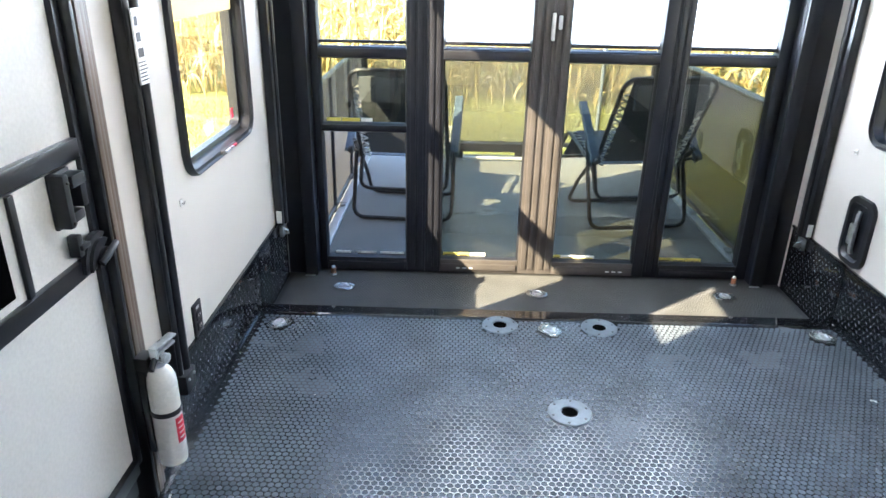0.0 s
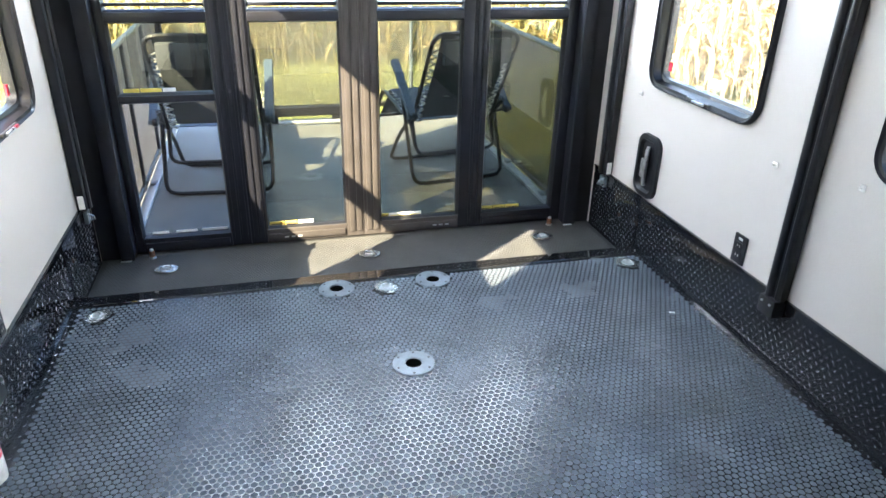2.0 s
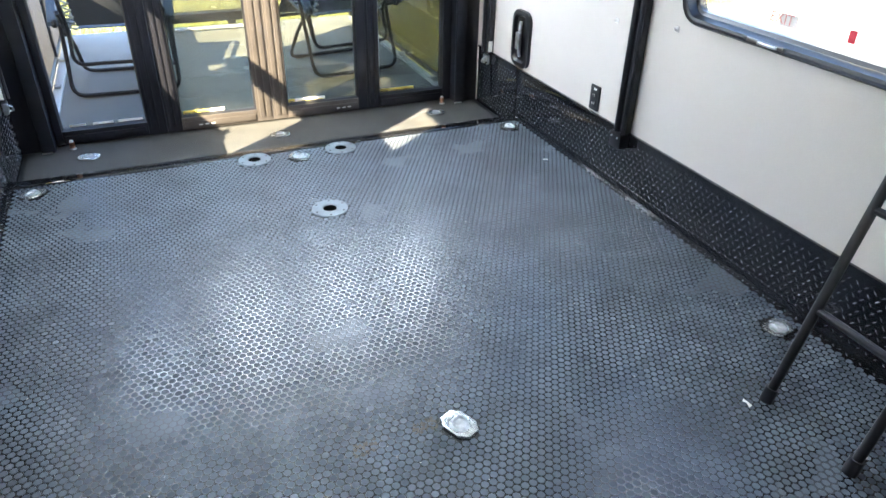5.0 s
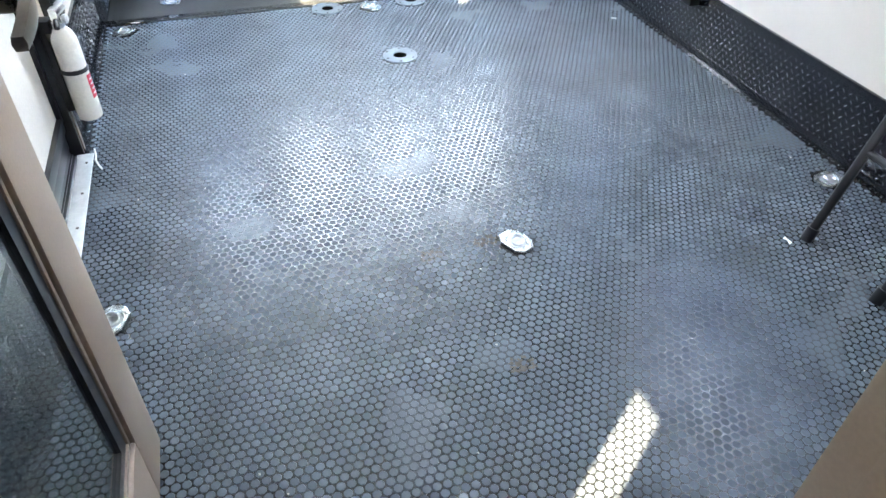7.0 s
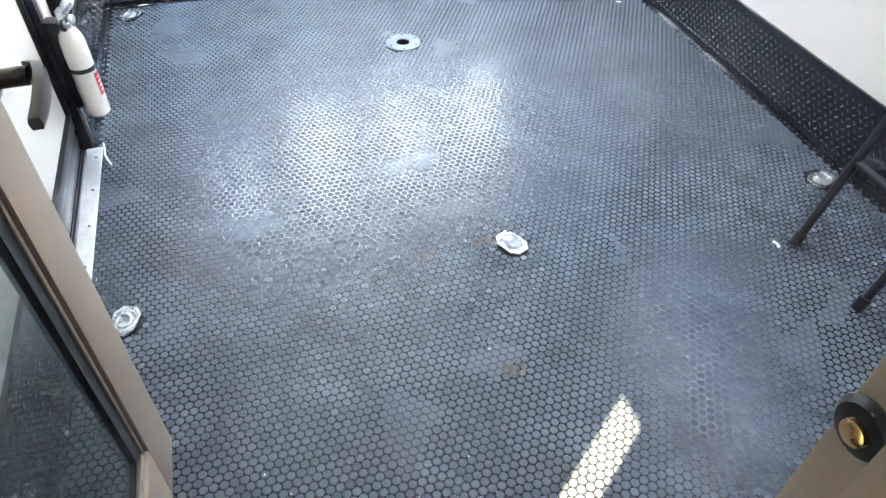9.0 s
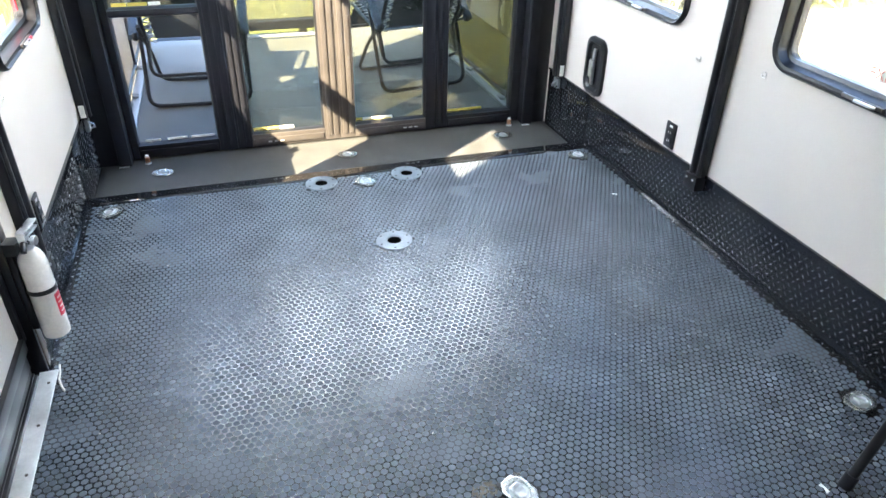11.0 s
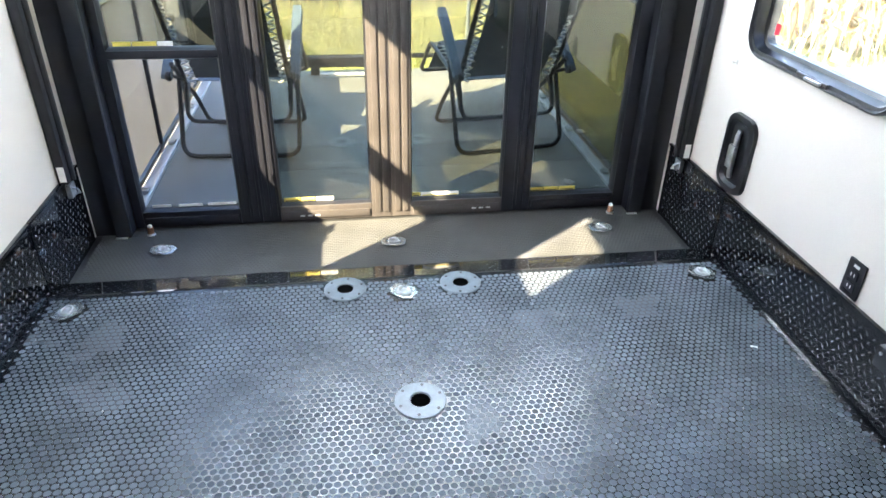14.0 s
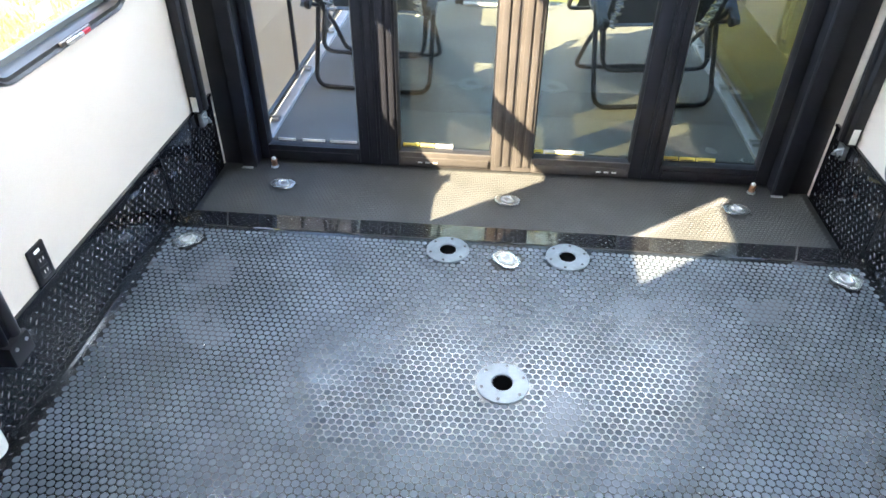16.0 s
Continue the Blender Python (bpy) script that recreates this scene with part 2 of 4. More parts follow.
def sweep(bm, pts, r, sides=10, closed=False):
    """A round tube along a line of points."""
    pts = [Vector(p) for p in pts]
    rings, n = [], len(pts)
    up = None
    for i, p in enumerate(pts):
        a = pts[(i - 1) % n] if (closed or i) else p
        b = pts[(i + 1) % n] if (closed or i < n - 1) else p
        t = (b - a).normalized()
        if up is None:
            up = t.orthogonal().normalized()
        else:
            up = (up - t * up.dot(t)).normalized()
        s = t.cross(up)
        rings.append([bm.verts.new(p + r * (math.cos(2 * math.pi * k / sides) * up + math.sin(2 * math.pi * k / sides) * s)) for k in range(sides)])
    last = n if closed else n - 1
    for i in range(last):
        A, B = rings[i], rings[(i + 1) % n]
        for k in range(sides):
            bm.faces.new((A[k], A[(k + 1) % sides], B[(k + 1) % sides], B[k]))
    if not closed:
        bm.faces.new(list(reversed(rings[0])))
        bm.faces.new(rings[-1])
    return bm


def lathe(bm, profile, sides=24, centre=(0, 0, 0), axis="z"):
    """Turns (radius, height) pairs round an upright line."""
    c = Vector(centre)
    rings = []
    for r, h in profile:
        ring = []
        for k in range(sides):
            a = 2 * math.pi * k / sides
            q = Vector((r * math.cos(a), r * math.sin(a), h))
            if axis == "x":
                q = Vector((q.z, q.x, q.y))
            if axis == "y":
                q = Vector((q.x, q.z, q.y))
            ring.append(bm.verts.new(c + q))
        rings.append(ring)
    for A, B in zip(rings, rings[1:]):
        for k in range(sides):
            bm.faces.new((A[k], A[(k + 1) % sides], B[(k + 1) % sides], B[k]))
    bm.faces.new(list(reversed(rings[0])))
    bm.faces.new(rings[-1])
    return bm


def rounded(u0, u1, v0, v1, r, seg=6):
    """The outline of a rectangle with rounded corners, as (u, v) pairs."""
    out = []
    for cu, cv, a0 in ((u1 - r, v1 - r, 0), (u0 + r, v1 - r, 90), (u0 + r, v0 + r, 180), (u1 - r, v0 + r, 270)):
        for i in range(seg + 1):
            a = radians(a0 + 90 * i / seg)
            out.append((cu + r * math.cos(a), cv + r * math.sin(a)))
    return out


def ring_frame(bm, outlines, place):
    """Joins closed outlines of (u, v, depth) loops into a moulded ring; place maps (u, v, d) to space."""
    loops = [[bm.verts.new(place(u, v, d)) for u, v in line] for line, d in outlines]
    for A, B in zip(loops, loops[1:]):
        n = len(A)
        for k in range(n):
            bm.faces.new((A[k], A[(k + 1) % n], B[(k + 1) % n], B[k]))
    return bm


def slab(bm, line, d0, d1, place):
    """A plate with the given outline between two depths."""
    A = [bm.verts.new(place(u, v, d0)) for u, v in line]
    B = [bm.verts.new(place(u, v, d1)) for u, v in line]
    n = len(A)
    for k in range(n):
        bm.faces.new((A[k], A[(k + 1) % n], B[(k + 1) % n], B[k]))
    bm.faces.new(list(reversed(A)))
    bm.faces.new(B)
    return bm


def thicken(bm, t):
    bm.normal_update()
    bmesh.ops.solidify(bm, geom=bm.faces[:], thickness=t)


def finish(bm, name, material, smooth=True):
    bmesh.ops.recalc_face_normals(bm, faces=bm.faces)
    me = bpy.data.meshes.new(name)
    bm.to_mesh(me)
    bm.free()
    me.materials.append(material)
    if smooth:
        me.polygons.foreach_set("use_smooth", [True] * len(me.polygons))
        me.set_sharp_from_angle(angle=radians(35))
    return me


def part(name, bm, material, parent, label=""):
    ob = new(name, finish(bm, name, material))
    ob.parent = parent
    if label:
        tagged(ob, label)
    return ob


def thing(name, at, label, category, group=""):
    ob = new(name)
    ob.location = at
    ob.empty_display_size = 0.1
    return tagged(ob, label, category, group)


def structure(name, bm, material, label, category="wall"):
    return tagged(new(name, finish(bm, name, material)), label, category, kind="structure")


def bag():
    return bmesh.new()


def stuff_mesh(name, verts, faces, material, parent, label):
    me = bpy.data.meshes.new(name)
    me.from_pydata(verts, [], faces)
    me.update()
    me.materials.append(material)
    ob = new(name, me)
    ob.parent = parent
    return tagged(ob, label, kind="stuff")


# ---- the plan ----
W = 1.138          # inner face of the side walls
BACK = -3.46       # garage face of the partition
CEIL = 2.25
LEDGE = -0.065     # sunken sill floor in front of the patio doors
LIP0, LIP1 = -0.595, -0.468
LIP_END = -0.026   # far edge of the strip, a small step above the sill floor

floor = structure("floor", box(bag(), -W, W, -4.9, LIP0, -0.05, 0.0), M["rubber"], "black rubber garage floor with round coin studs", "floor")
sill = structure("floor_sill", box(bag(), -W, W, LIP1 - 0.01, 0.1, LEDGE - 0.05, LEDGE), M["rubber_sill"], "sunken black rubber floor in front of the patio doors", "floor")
bm = bag()
lip = [(LIP0, 0.001), (LIP0 + 0.004, 0.004), (LIP1 - 0.004, LIP_END), (LIP1, LIP_END - 0.004), (LIP1, LEDGE - 0.04), (LIP0, -0.045)]
A = [bm.verts.new((-W, y, z)) for y, z in lip]
B = [bm.verts.new((W, y, z)) for y, z in lip]
for k in range(6):
    bm.faces.new((A[k], A[(k + 1) % 6], B[(k + 1) % 6], B[k]))
bm.faces.new(A)
bm.faces.new(list(reversed(B)))
strip = tagged(new("trim_strip", finish(bm, "trim_strip", M["strip"], False)), "glossy black diamond-plate strip sloping down to the sill", "trim", kind="structure")


def side_wall(name, sx, holes, label):
    """A wall along y at x = sx * W, 6 cm thick, with rectangular holes (y0, y1, z0, z1)."""
    bm = bag()
    cuts = sorted({-4.9, 0.20, *[h[0] for h in holes], *[h[1] for h in holes]})
    for y0, y1 in zip(cuts, cuts[1:]):
        spans = sorted((h[2], h[3]) for h in holes if h[0] <= y0 and h[1] >= y1)
        z = -0.15
        for a, b in spans:
            if a > z:
                box(bm, *sorted((sx * W, sx * (W + 0.06))), y0, y1, z, a)
            z = b
        if z < CEIL + 0.05:
            box(bm, *sorted((sx * W, sx * (W + 0.06))), y0, y1, z, CEIL + 0.05)
    bmesh.ops.remove_doubles(bm, verts=bm.verts, dist=1e-5)
    return structure(name, bm, M["wall"], label)


WIN_L = (-1.14, -0.495, 0.70, 1.86)
WIN_R = (-1.156, -0.474, 0.706, 1.68)
WIN_R2 = (-2.73, -1.615, 0.706, 1.68)
DOOR_L = (-2.25, -1.60, -0.02, 2.08)
# unseen slit, added to throw a sun patch on the floor
SLIT_L = (-3.978, -3.849, 0.42, 1.165)


def hole(w):
    return (w[0] + 0.022, w[1] - 0.022, w[2] + 0.022, w[3] - 0.022)


wall_west = side_wall("wall_west", -1, [hole(WIN_L), DOOR_L, SLIT_L], "off-white vinyl side wall with a window and the entry door")
# glass of the added slit
structure("sun_slit_pane", box(bag(), -W - 0.034, -W - 0.030, SLIT_L[0], SLIT_L[1], SLIT_L[2], SLIT_L[3]), M["glass_left"], "unseen narrow pane added in the passage wall to let in sun", "window")
wall_east = side_wall("wall_east", 1, [hole(WIN_R), hole(WIN_R2)], "off-white vinyl side wall with two windows")
ceiling = structure("ceiling", box(bag(), -W - 0.06, W + 0.06, -4.9, 0.20, CEIL, CEIL + 0.05), M["ceiling"], "plain white panelled ceiling", "ceiling")
bm = bag()
DX0, DX1 = -0.905, -0.215
box(bm, -W, DX0 - 0.045, BACK - 0.07, BACK, 0.0, CEIL)
box(bm, DX1 + 0.045, W, BACK - 0.07, BACK, 0.0, CEIL)
box(bm, DX0 - 0.045, DX1 + 0.045, BACK - 0.07, BACK, 2.02, CEIL)
wall_south = structure("wall_south", bm, M["wall"], "off-white partition with a doorway")
structure("wall_hall_end", box(bag(), -W, W, -4.96, -4.9, -0.05, CEIL), M["wall"], "plain off-white wall closing the passage")
bm = bag()
box(bm, 0.45, 0.5, -4.9, BACK - 0.07, 0.0, CEIL)
structure("wall_hall_side", bm, M["wall"], "plain off-white wall beside the passage")
# casing of the inner doorway
bm = bag()
for x0, x1 in ((DX0 - 0.045, DX0), (DX1, DX1 + 0.045)):
    box(bm, x0, x1, BACK - 0.085, BACK + 0.012, 0.0, 2.02, 0.004)
box(bm, DX0, DX1, BACK - 0.085, BACK + 0.012, 1.975, 2.02, 0.004)
box(bm, DX1 - 0.012, DX1, BACK - 0.06, BACK - 0.03, 0.0, 1.975, 0.002)
structure("trim_doorway", bm, M["bronze"], "bronze-brown casing of the inner doorway", "door frame")


# ---- patio doors ----
def patio_doors():
    y0, y1 = -0.03, 0.03
    top = 1.95
    bm = bag()
    box(bm, -W, -1.0, -0.075, 0.10, LEDGE, CEIL, 0.004)
    box(bm, 1.0, W, -0.075, 0.10, LEDGE, CEIL, 0.004)
    box(bm, -1.0, 1.0, -0.05, 0.10, top, CEIL, 0.004)
    for s in (-1, 1):
        box(bm, *sorted((s * 1.0, s * 1.055)), -0.10, -0.075, LEDGE, CEIL, 0.004)
    structure("door_frame", bm, M["door_black"], "black frame round the glazed patio doors", "door frame")
    leaves = ((-0.998, -0.5085, -0.965, -0.592), (-0.508, 0.0095, -0.437, -0.072), (0.010, 0.5155, 0.087, 0.466), (0.516, 0.998, 0.584, 0.949))
    for i, (a, b, g0, g1) in enumerate(leaves):
        root = thing("door_%d" % (i + 1), (0, 0, LEDGE), "black bifold glass patio door leaf, closed" + (", with an extra cross bar" if i == 0 else ", blind drawn over its upper pane"), "door", "patio door leaves")
        root["kind"] = "structure"
        h = -LEDGE
        middle = i in (1, 2)
        fm = M["door_black"]
        for n, (x0, x1) in enumerate(((a, g0), (g1, b))):
            bm = bag()
            # the two stiles that the sun strikes take the sunlit colour
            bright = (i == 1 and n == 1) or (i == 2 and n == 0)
            box(bm, x0, x1, y0, y1, 0.004, top + h, 0.003)
            w = x1 - x0
            if w > 0.05:
                box(bm, x0 + w * 0.18, x0 + w * 0.46, y0 - 0.006, y0 + 0.01, 0.03, top + h - 0.03, 0.002)
                box(bm, x0 + w * 0.58, x0 + w * 0.86, y0 - 0.006, y0 + 0.01, 0.03, top + h - 0.03, 0.002)
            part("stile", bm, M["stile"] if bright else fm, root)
        bm = bag()
        box(bm, g0, g1, y0, y1, 0.004, h + 0.002, 0.003)
        box(bm, g0 + 0.01, g1 - 0.01, y0 - 0.008, y0 + 0.01, 0.018, h - 0.018, 0.002)
        # bottom rails of the middle leaves carry the painted sunlight too
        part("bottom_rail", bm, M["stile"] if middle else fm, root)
        part("top_rail", box(bag(), g0, g1, y0, y1, top + h - 0.06, top + h, 0.003), fm, root)
        part("middle_rail", box(bag(), g0, g1, y0 - 0.002, y1, 0.915 + h, 0.952 + h, 0.003), fm, root)
        spans = [(h, 0.915 + h), (0.952 + h, top + h - 0.06)]
        if i == 0:
            part("cross_bar", box(bag(), g0, g1, y0 - 0.002, y1, 0.602 + h, 0.630 + h, 0.003), fm, root)
            spans = [(h, 0.602 + h), (0.630 + h, 0.915 + h), spans[1]]
        for j, (p, q) in enumerate(spans):
            pane = part("pane", box(bag(), g0, g1, 0.005, 0.010, p, q), M["glass_clear"] if j == len(spans) - 1 or (i == 0 and j == 0) else M["glass_tint"], root)
            pane.visible_shadow = i > 0 and j == 0
            bm = bag()
            place = lambda u, v, d: (u, d, v)
            ring_frame(bm, ((rounded(g0, g1, p, q, 0.006, 2), -0.026), (rounded(g0 + 0.007, g1 - 0.007, p + 0.007, q - 0.007, 0.004, 2), -0.012), (rounded(g0 + 0.007, g1 - 0.007, p + 0.007, q - 0.007, 0.004, 2), 0.005)), place)
            part("gasket", bm, M["black_trim"], root)
        # blind
        if i:
            bm = bag()
            zz = [0.985 + h + 0.022 * k for k in range(int((top - 0.06 - 0.985) / 0.022) + 1)]
            for k, (p, q) in enumerate(zip(zz, zz[1:])):
                s = 0.014 if k % 2 else 0.024
                e = 0.024 if k % 2 else 0.014
                v = [bm.verts.new(c) for c in ((g0 + 0.008, -s * 0.4, p), (g1 - 0.008, -s * 0.4, p), (g1 - 0.008, -e * 0.4, q), (g0 + 0.008, -e * 0.4, q))]
                bm.faces.new(v)
            part("blind", bm, M["shade"], root, "white pleated blind with daylight behind it")
            part("blind_bar", box(bag(), g0 + 0.006, g1 - 0.006, -0.02, -0.002, 0.972 + h, 0.986 + h, 0.002), M["door_black"], root)
        else:
            part("blind_bar", box(bag(), g0 + 0.006, g1 - 0.006, -0.02, -0.002, 0.972 + h, 0.984 + h, 0.002), M["door_black"], root)
        # stickers along the foot of the glass
        rows = (((-0.93, -0.86, "white_sticker"), (-0.83, -0.74, "white_sticker"), (-0.72, -0.61, "white_sticker")), ((-0.423, -0.36, "yellow"), (-0.355, -0.30, "yellow"), (-0.295, -0.225, "white_sticker")), ((0.095, 0.13, "yellow"), (0.132, 0.29, "white_sticker")), ((0.586, 0.65, "yellow"), (0.655, 0.715, "yellow"), (0.72, 0.79, "yellow")))[i]
        for p, q, col in rows:
            part("sticker", box(bag(), p, q, 0.001, 0.004, h + 0.010, h + (0.026 if i else 0.020)), M[col], root)
            if col != "white_sticker" or i == 2:
                part("sticker_print", box(bag(), p + 0.006, q - 0.006, -0.0005, 0.0015, h + 0.012, h + 0.0155), M["dark_ink"] if col == "yellow" else M["yellow"], root)
        if i == 0:
            for p, q in ((-0.945, -0.885), (-0.88, -0.80), (-0.795, -0.745)):
                part("sticker", box(bag(), p, q, 0.001, 0.004, 0.638 + h, 0.653 + h), M["yellow"] if p < -0.8 else M["white_sticker"], root)
        if middle:
            for k in range(3):
                x = (-0.36 if i == 1 else 0.34) + 0.03 * k
                part("weep_slot", box(bag(), x, x + 0.018, y0 - 0.011, y0 - 0.006, 0.026, 0.032), M["alu"], root)
        if i == 2:
            part("handle", box(bag(), 0.002, 0.018, -0.052, -0.036, 1.0 + h, 1.11 + h, 0.006), M["alu"], root, "slim silver door handle")
            part("latch", box(bag(), 0.030, 0.046, -0.046, -0.036, 1.045 + h, 1.10 + h, 0.004), M["alu"], root, "silver thumb latch")


patio_doors()


# ---- windows ----
def window(name, sx, w, label, latch_at=None, red_at=None, blind=0.0):
    root = thing(name, (sx * W, (w[0] + w[1]) / 2, w[2]), label, "window")
    root["kind"] = "structure"
    cy, z0 = (w[0] + w[1]) / 2, w[2]
    u0, u1, v0, v1 = w[0] - cy, w[1] - cy, 0.0, w[3] - z0
    place = lambda u, v, d: (-sx * d, u, v)
    bm = bag()
    ring_frame(bm, ((rounded(u0, u1, v0, v1, 0.085, 8), 0.0), (rounded(u0 + 0.0020, u1 - 0.0020, v0 + 0.0020, v1 - 0.0020, 0.082, 8), 0.016), (rounded(u0 + 0.0079, u1 - 0.0079, v0 + 0.0079, v1 - 0.0079, 0.073, 8), 0.022),
                    (rounded(u0 + 0.0132, u1 - 0.0132, v0 + 0.0132, v1 - 0.0132, 0.066, 8), 0.014), (rounded(u0 + 0.0224, u1 - 0.0224, v0 + 0.0224, v1 - 0.0224, 0.055, 8), 0.012),
                    (rounded(u0 + 0.0264, u1 - 0.0264, v0 + 0.0264, v1 - 0.0264, 0.05, 8), -0.004), (rounded(u0 + 0.0290, u1 - 0.0290, v0 + 0.0290, v1 - 0.0290, 0.046, 8), -0.06)), place)
    part("window_frame", bm, M["black_trim"], root)
    bm = bag()
    ring_frame(bm, ((rounded(u0 + 0.0290, u1 - 0.0290, v0 + 0.0290, v1 - 0.0290, 0.046, 8), -0.02), (rounded(u0 + 0.0409, u1 - 0.0409, v0 + 0.0409, v1 - 0.0409, 0.03, 8), -0.024), (rounded(u0 + 0.0409, u1 - 0.0409, v0 + 0.0409, v1 - 0.0409, 0.03, 8), -0.05)), place)
    part("sash", bm, M["black_trim"], root)
    pane = part("pane", slab(bag(), rounded(u0 + 0.032, u1 - 0.032, v0 + 0.032, v1 - 0.032, 0.04, 8), -0.034, -0.030, place), M["glass_left"] if sx < 0 else M["glass_right"], root)
    pane.visible_shadow = sx < 0
    bm = bag()
    mid = (u0 + u1) / 2 - sx * 0.02 if latch_at is None else latch_at
    box(bm, *sorted((-sx * 0.014, -sx * 0.022)), mid - 0.07, mid + 0.07, 0.010, 0.023, 0.003)
    latch = part("latch_bar", bm, M["nickel"], root, "dark metal window latch")
    part("latch_lever", box(bag(), *sorted((-sx * 0.022, -sx * 0.032)), mid - 0.05, mid + 0.02, 0.012, 0.021, 0.003), M["steel"], root, "pale latch lever")
    part("pull_tab", box(bag(), *sorted((-sx * 0.022, -sx * 0.030)), mid + 0.025 * -sx, mid + 0.025 * -sx + 0.03, 0.011, 0.021, 0.003), M["red"], root, "red emergency pull tab")
    red_y = (u1 - 0.095 if sx > 0 else u1 - 0.11) if red_at is None else red_at
    part("red_tag", box(bag(), *sorted((sx * 0.026, sx * 0.029)), red_y, red_y + 0.022, 0.072, 0.105), M["red"], root, "small red tag on the glass")
    part("corner_label", box(bag(), *sorted((sx * 0.0265, sx * 0.0295)), mid - 0.05, mid + 0.01, 0.066, 0.10), M["pale_ink"], root, "pale unreadable label on the glass")
    if sx < 0:
        part("meeting_rail", box(bag(), *sorted((sx * 0.022, sx * 0.050)), u0 + 0.05, u1 - 0.05, 0.49, 0.56, 0.004), M["black_trim"], root)
        part("shade_bar", box(bag(), *sorted((sx * 0.012, sx * 0.026)), u0 + 0.05, u1 - 0.05, 0.43, 0.488, 0.005), M["blind_cream"], root, "cream bar across the window")
    if blind:
        part("blind", box(bag(), *sorted((sx * 0.004, sx * 0.012)), u0 + 0.05, u1 - 0.05, v1 - blind, v1 - 0.045, 0.002), M["blind_cream"], root, "cream blind drawn partly down")
    return root


window("window_1", -1, WIN_L, "black-framed rounded trailer window with a blind rolled up", blind=0.14)
window("window_2", 1, WIN_R, "black-framed rounded trailer window")
win2 = window("window_3", 1, WIN_R2, "wide black-framed trailer window marked as an exit", latch_at=0.18, red_at=-0.06)
txt = bpy.data.curves.new("exit_text", "FONT")
txt.body, txt.size, txt.align_x = "EXIT", 0.042, "CENTER"
txt.extrude = 0.0004
txt.materials.append(M["pink"])
t_ob = new("exit_sign", txt)
t_ob.parent = win2
t_ob.matrix_basis = Matrix(((0, 0, -1, 0.024), (-1, 0, 0, 0.182), (0, 1, 0, 0.072), (0, 0, 0, 1)))


# ---- uprights and kick plates ----
def upright(name, sx, y, label):
    root = thing(name, (sx * W, y, 0.20), label, "rail", "bed lift rails")
    bm = bag()
    box(bm, *sorted((0, -sx * 0.030)), -0.034, 0.034, 0.02, CEIL - 0.20, 0.006)
    part("channel", bm, M["black_trim"], root)
    bm = bag()
    sweep(bm, [(-sx * 0.030, 0.015, 0.01), (-sx * 0.030, 0.015, CEIL - 0.21)], 0.014, 12)
    sweep(bm, [(-sx * 0.028, -0.020, 0.01), (-sx * 0.028, -0.020, CEIL - 0.21)], 0.010, 12)
    part("bead", bm, M["black_trim"], root)
    part("foot_bracket", box(bag(), *sorted((0, -sx * 0.05)), -0.035, 0.035, -0.015, 0.045, 0.006), M["black_trim"], root)
    for dy in (-0.018, 0.018):
        part("screw", lathe(bag(), ((0.0045, 0), (0.0045, 0.003), (0.002, 0.004)) if sx < 0 else ((0.0045, 0), (0.0045, -0.003), (0.002, -0.004)), 8, (-sx * 0.05, dy, 0.028), "x"), M["steel"], root)
    return root


for sx, yy in ((1, -1.424), (-1, -1.39)):
    upright("bed_rail", sx, yy, "black vertical bed-lift rail on the side wall")


def rear_trim(sx):
    root = thing("rear_rail", (sx * W, -0.225, 0.24), "black vertical rail at the rear corner", "rail", "rear rails")
    part("channel", box(bag(), *sorted((0, -sx * 0.035)), -0.04, 0.04, 0.0, CEIL - 0.24, 0.007), M["black_trim"], root)
    part("bead", sweep(bag(), [(-sx * 0.035, 0.0, 0.004), (-sx * 0.035, 0.0, CEIL - 0.25)], 0.013, 10), M["black_trim"], root)
    part("latch_plate", box(bag(), *sorted((-sx * 0.012, -sx * 0.03)), -0.022, 0.022, -0.06, -0.01, 0.003), M["steel"], root, "small steel latch plate")
    part("latch_hook", sweep(bag(), [(-sx * 0.03, -0.014, -0.02), (-sx * 0.045, -0.006, -0.03), (-sx * 0.045, 0.008, -0.05), (-sx * 0.03, 0.014, -0.055)], 0.004, 8), M["steel"], root, "steel latch hook")
    part("tag", box(bag(), *sorted((-sx * 0.010, -sx * 0.032)), -0.0425, -0.0405, 0.012, 0.066), M["white_sticker"], root, "white paper tag")


rear_trim(1)
rear_trim(-1)


def lozenges(y0, y1, z0, z1, sx, x, pitch=0.027):
    """Raised diamonds of tread plate on a side wall, in a checker of two slants."""
    verts, faces = [], []
    ny, nz = int((y1 - y0) / pitch), int((z1 - z0) / (pitch * 0.72))
    for j in range(nz):
        for i in range(ny):
            cy, cz = y0 + (i + 0.5 + 0.5 * (j % 2)) * pitch, z0 + (j + 0.6) * pitch * 0.72
            if cy > y1 - 0.012:
                continue
            a = radians(45 if (i + j) % 2 else 135)
            l, w, k = 0.0090, 0.0021, len(verts)
            du, dv = math.cos(a), math.sin(a)
            verts += [(x, cy + du * l, cz + dv * l), (x, cy - dv * w, cz + du * w), (x, cy - du * l, cz - dv * l), (x, cy + dv * w, cz - du * w), (x - sx * 0.0015, cy + du * l * 0.3, cz + dv * l * 0.3), (x - sx * 0.0015, cy - du * l * 0.3, cz - dv * l * 0.3)]
            faces += [(k, k + 1, k + 4), (k + 1, k + 5, k + 4), (k + 1, k + 2, k + 5), (k + 2, k + 3, k + 5), (k + 3, k + 4, k + 5), (k + 3, k, k + 4)]
    return verts, faces


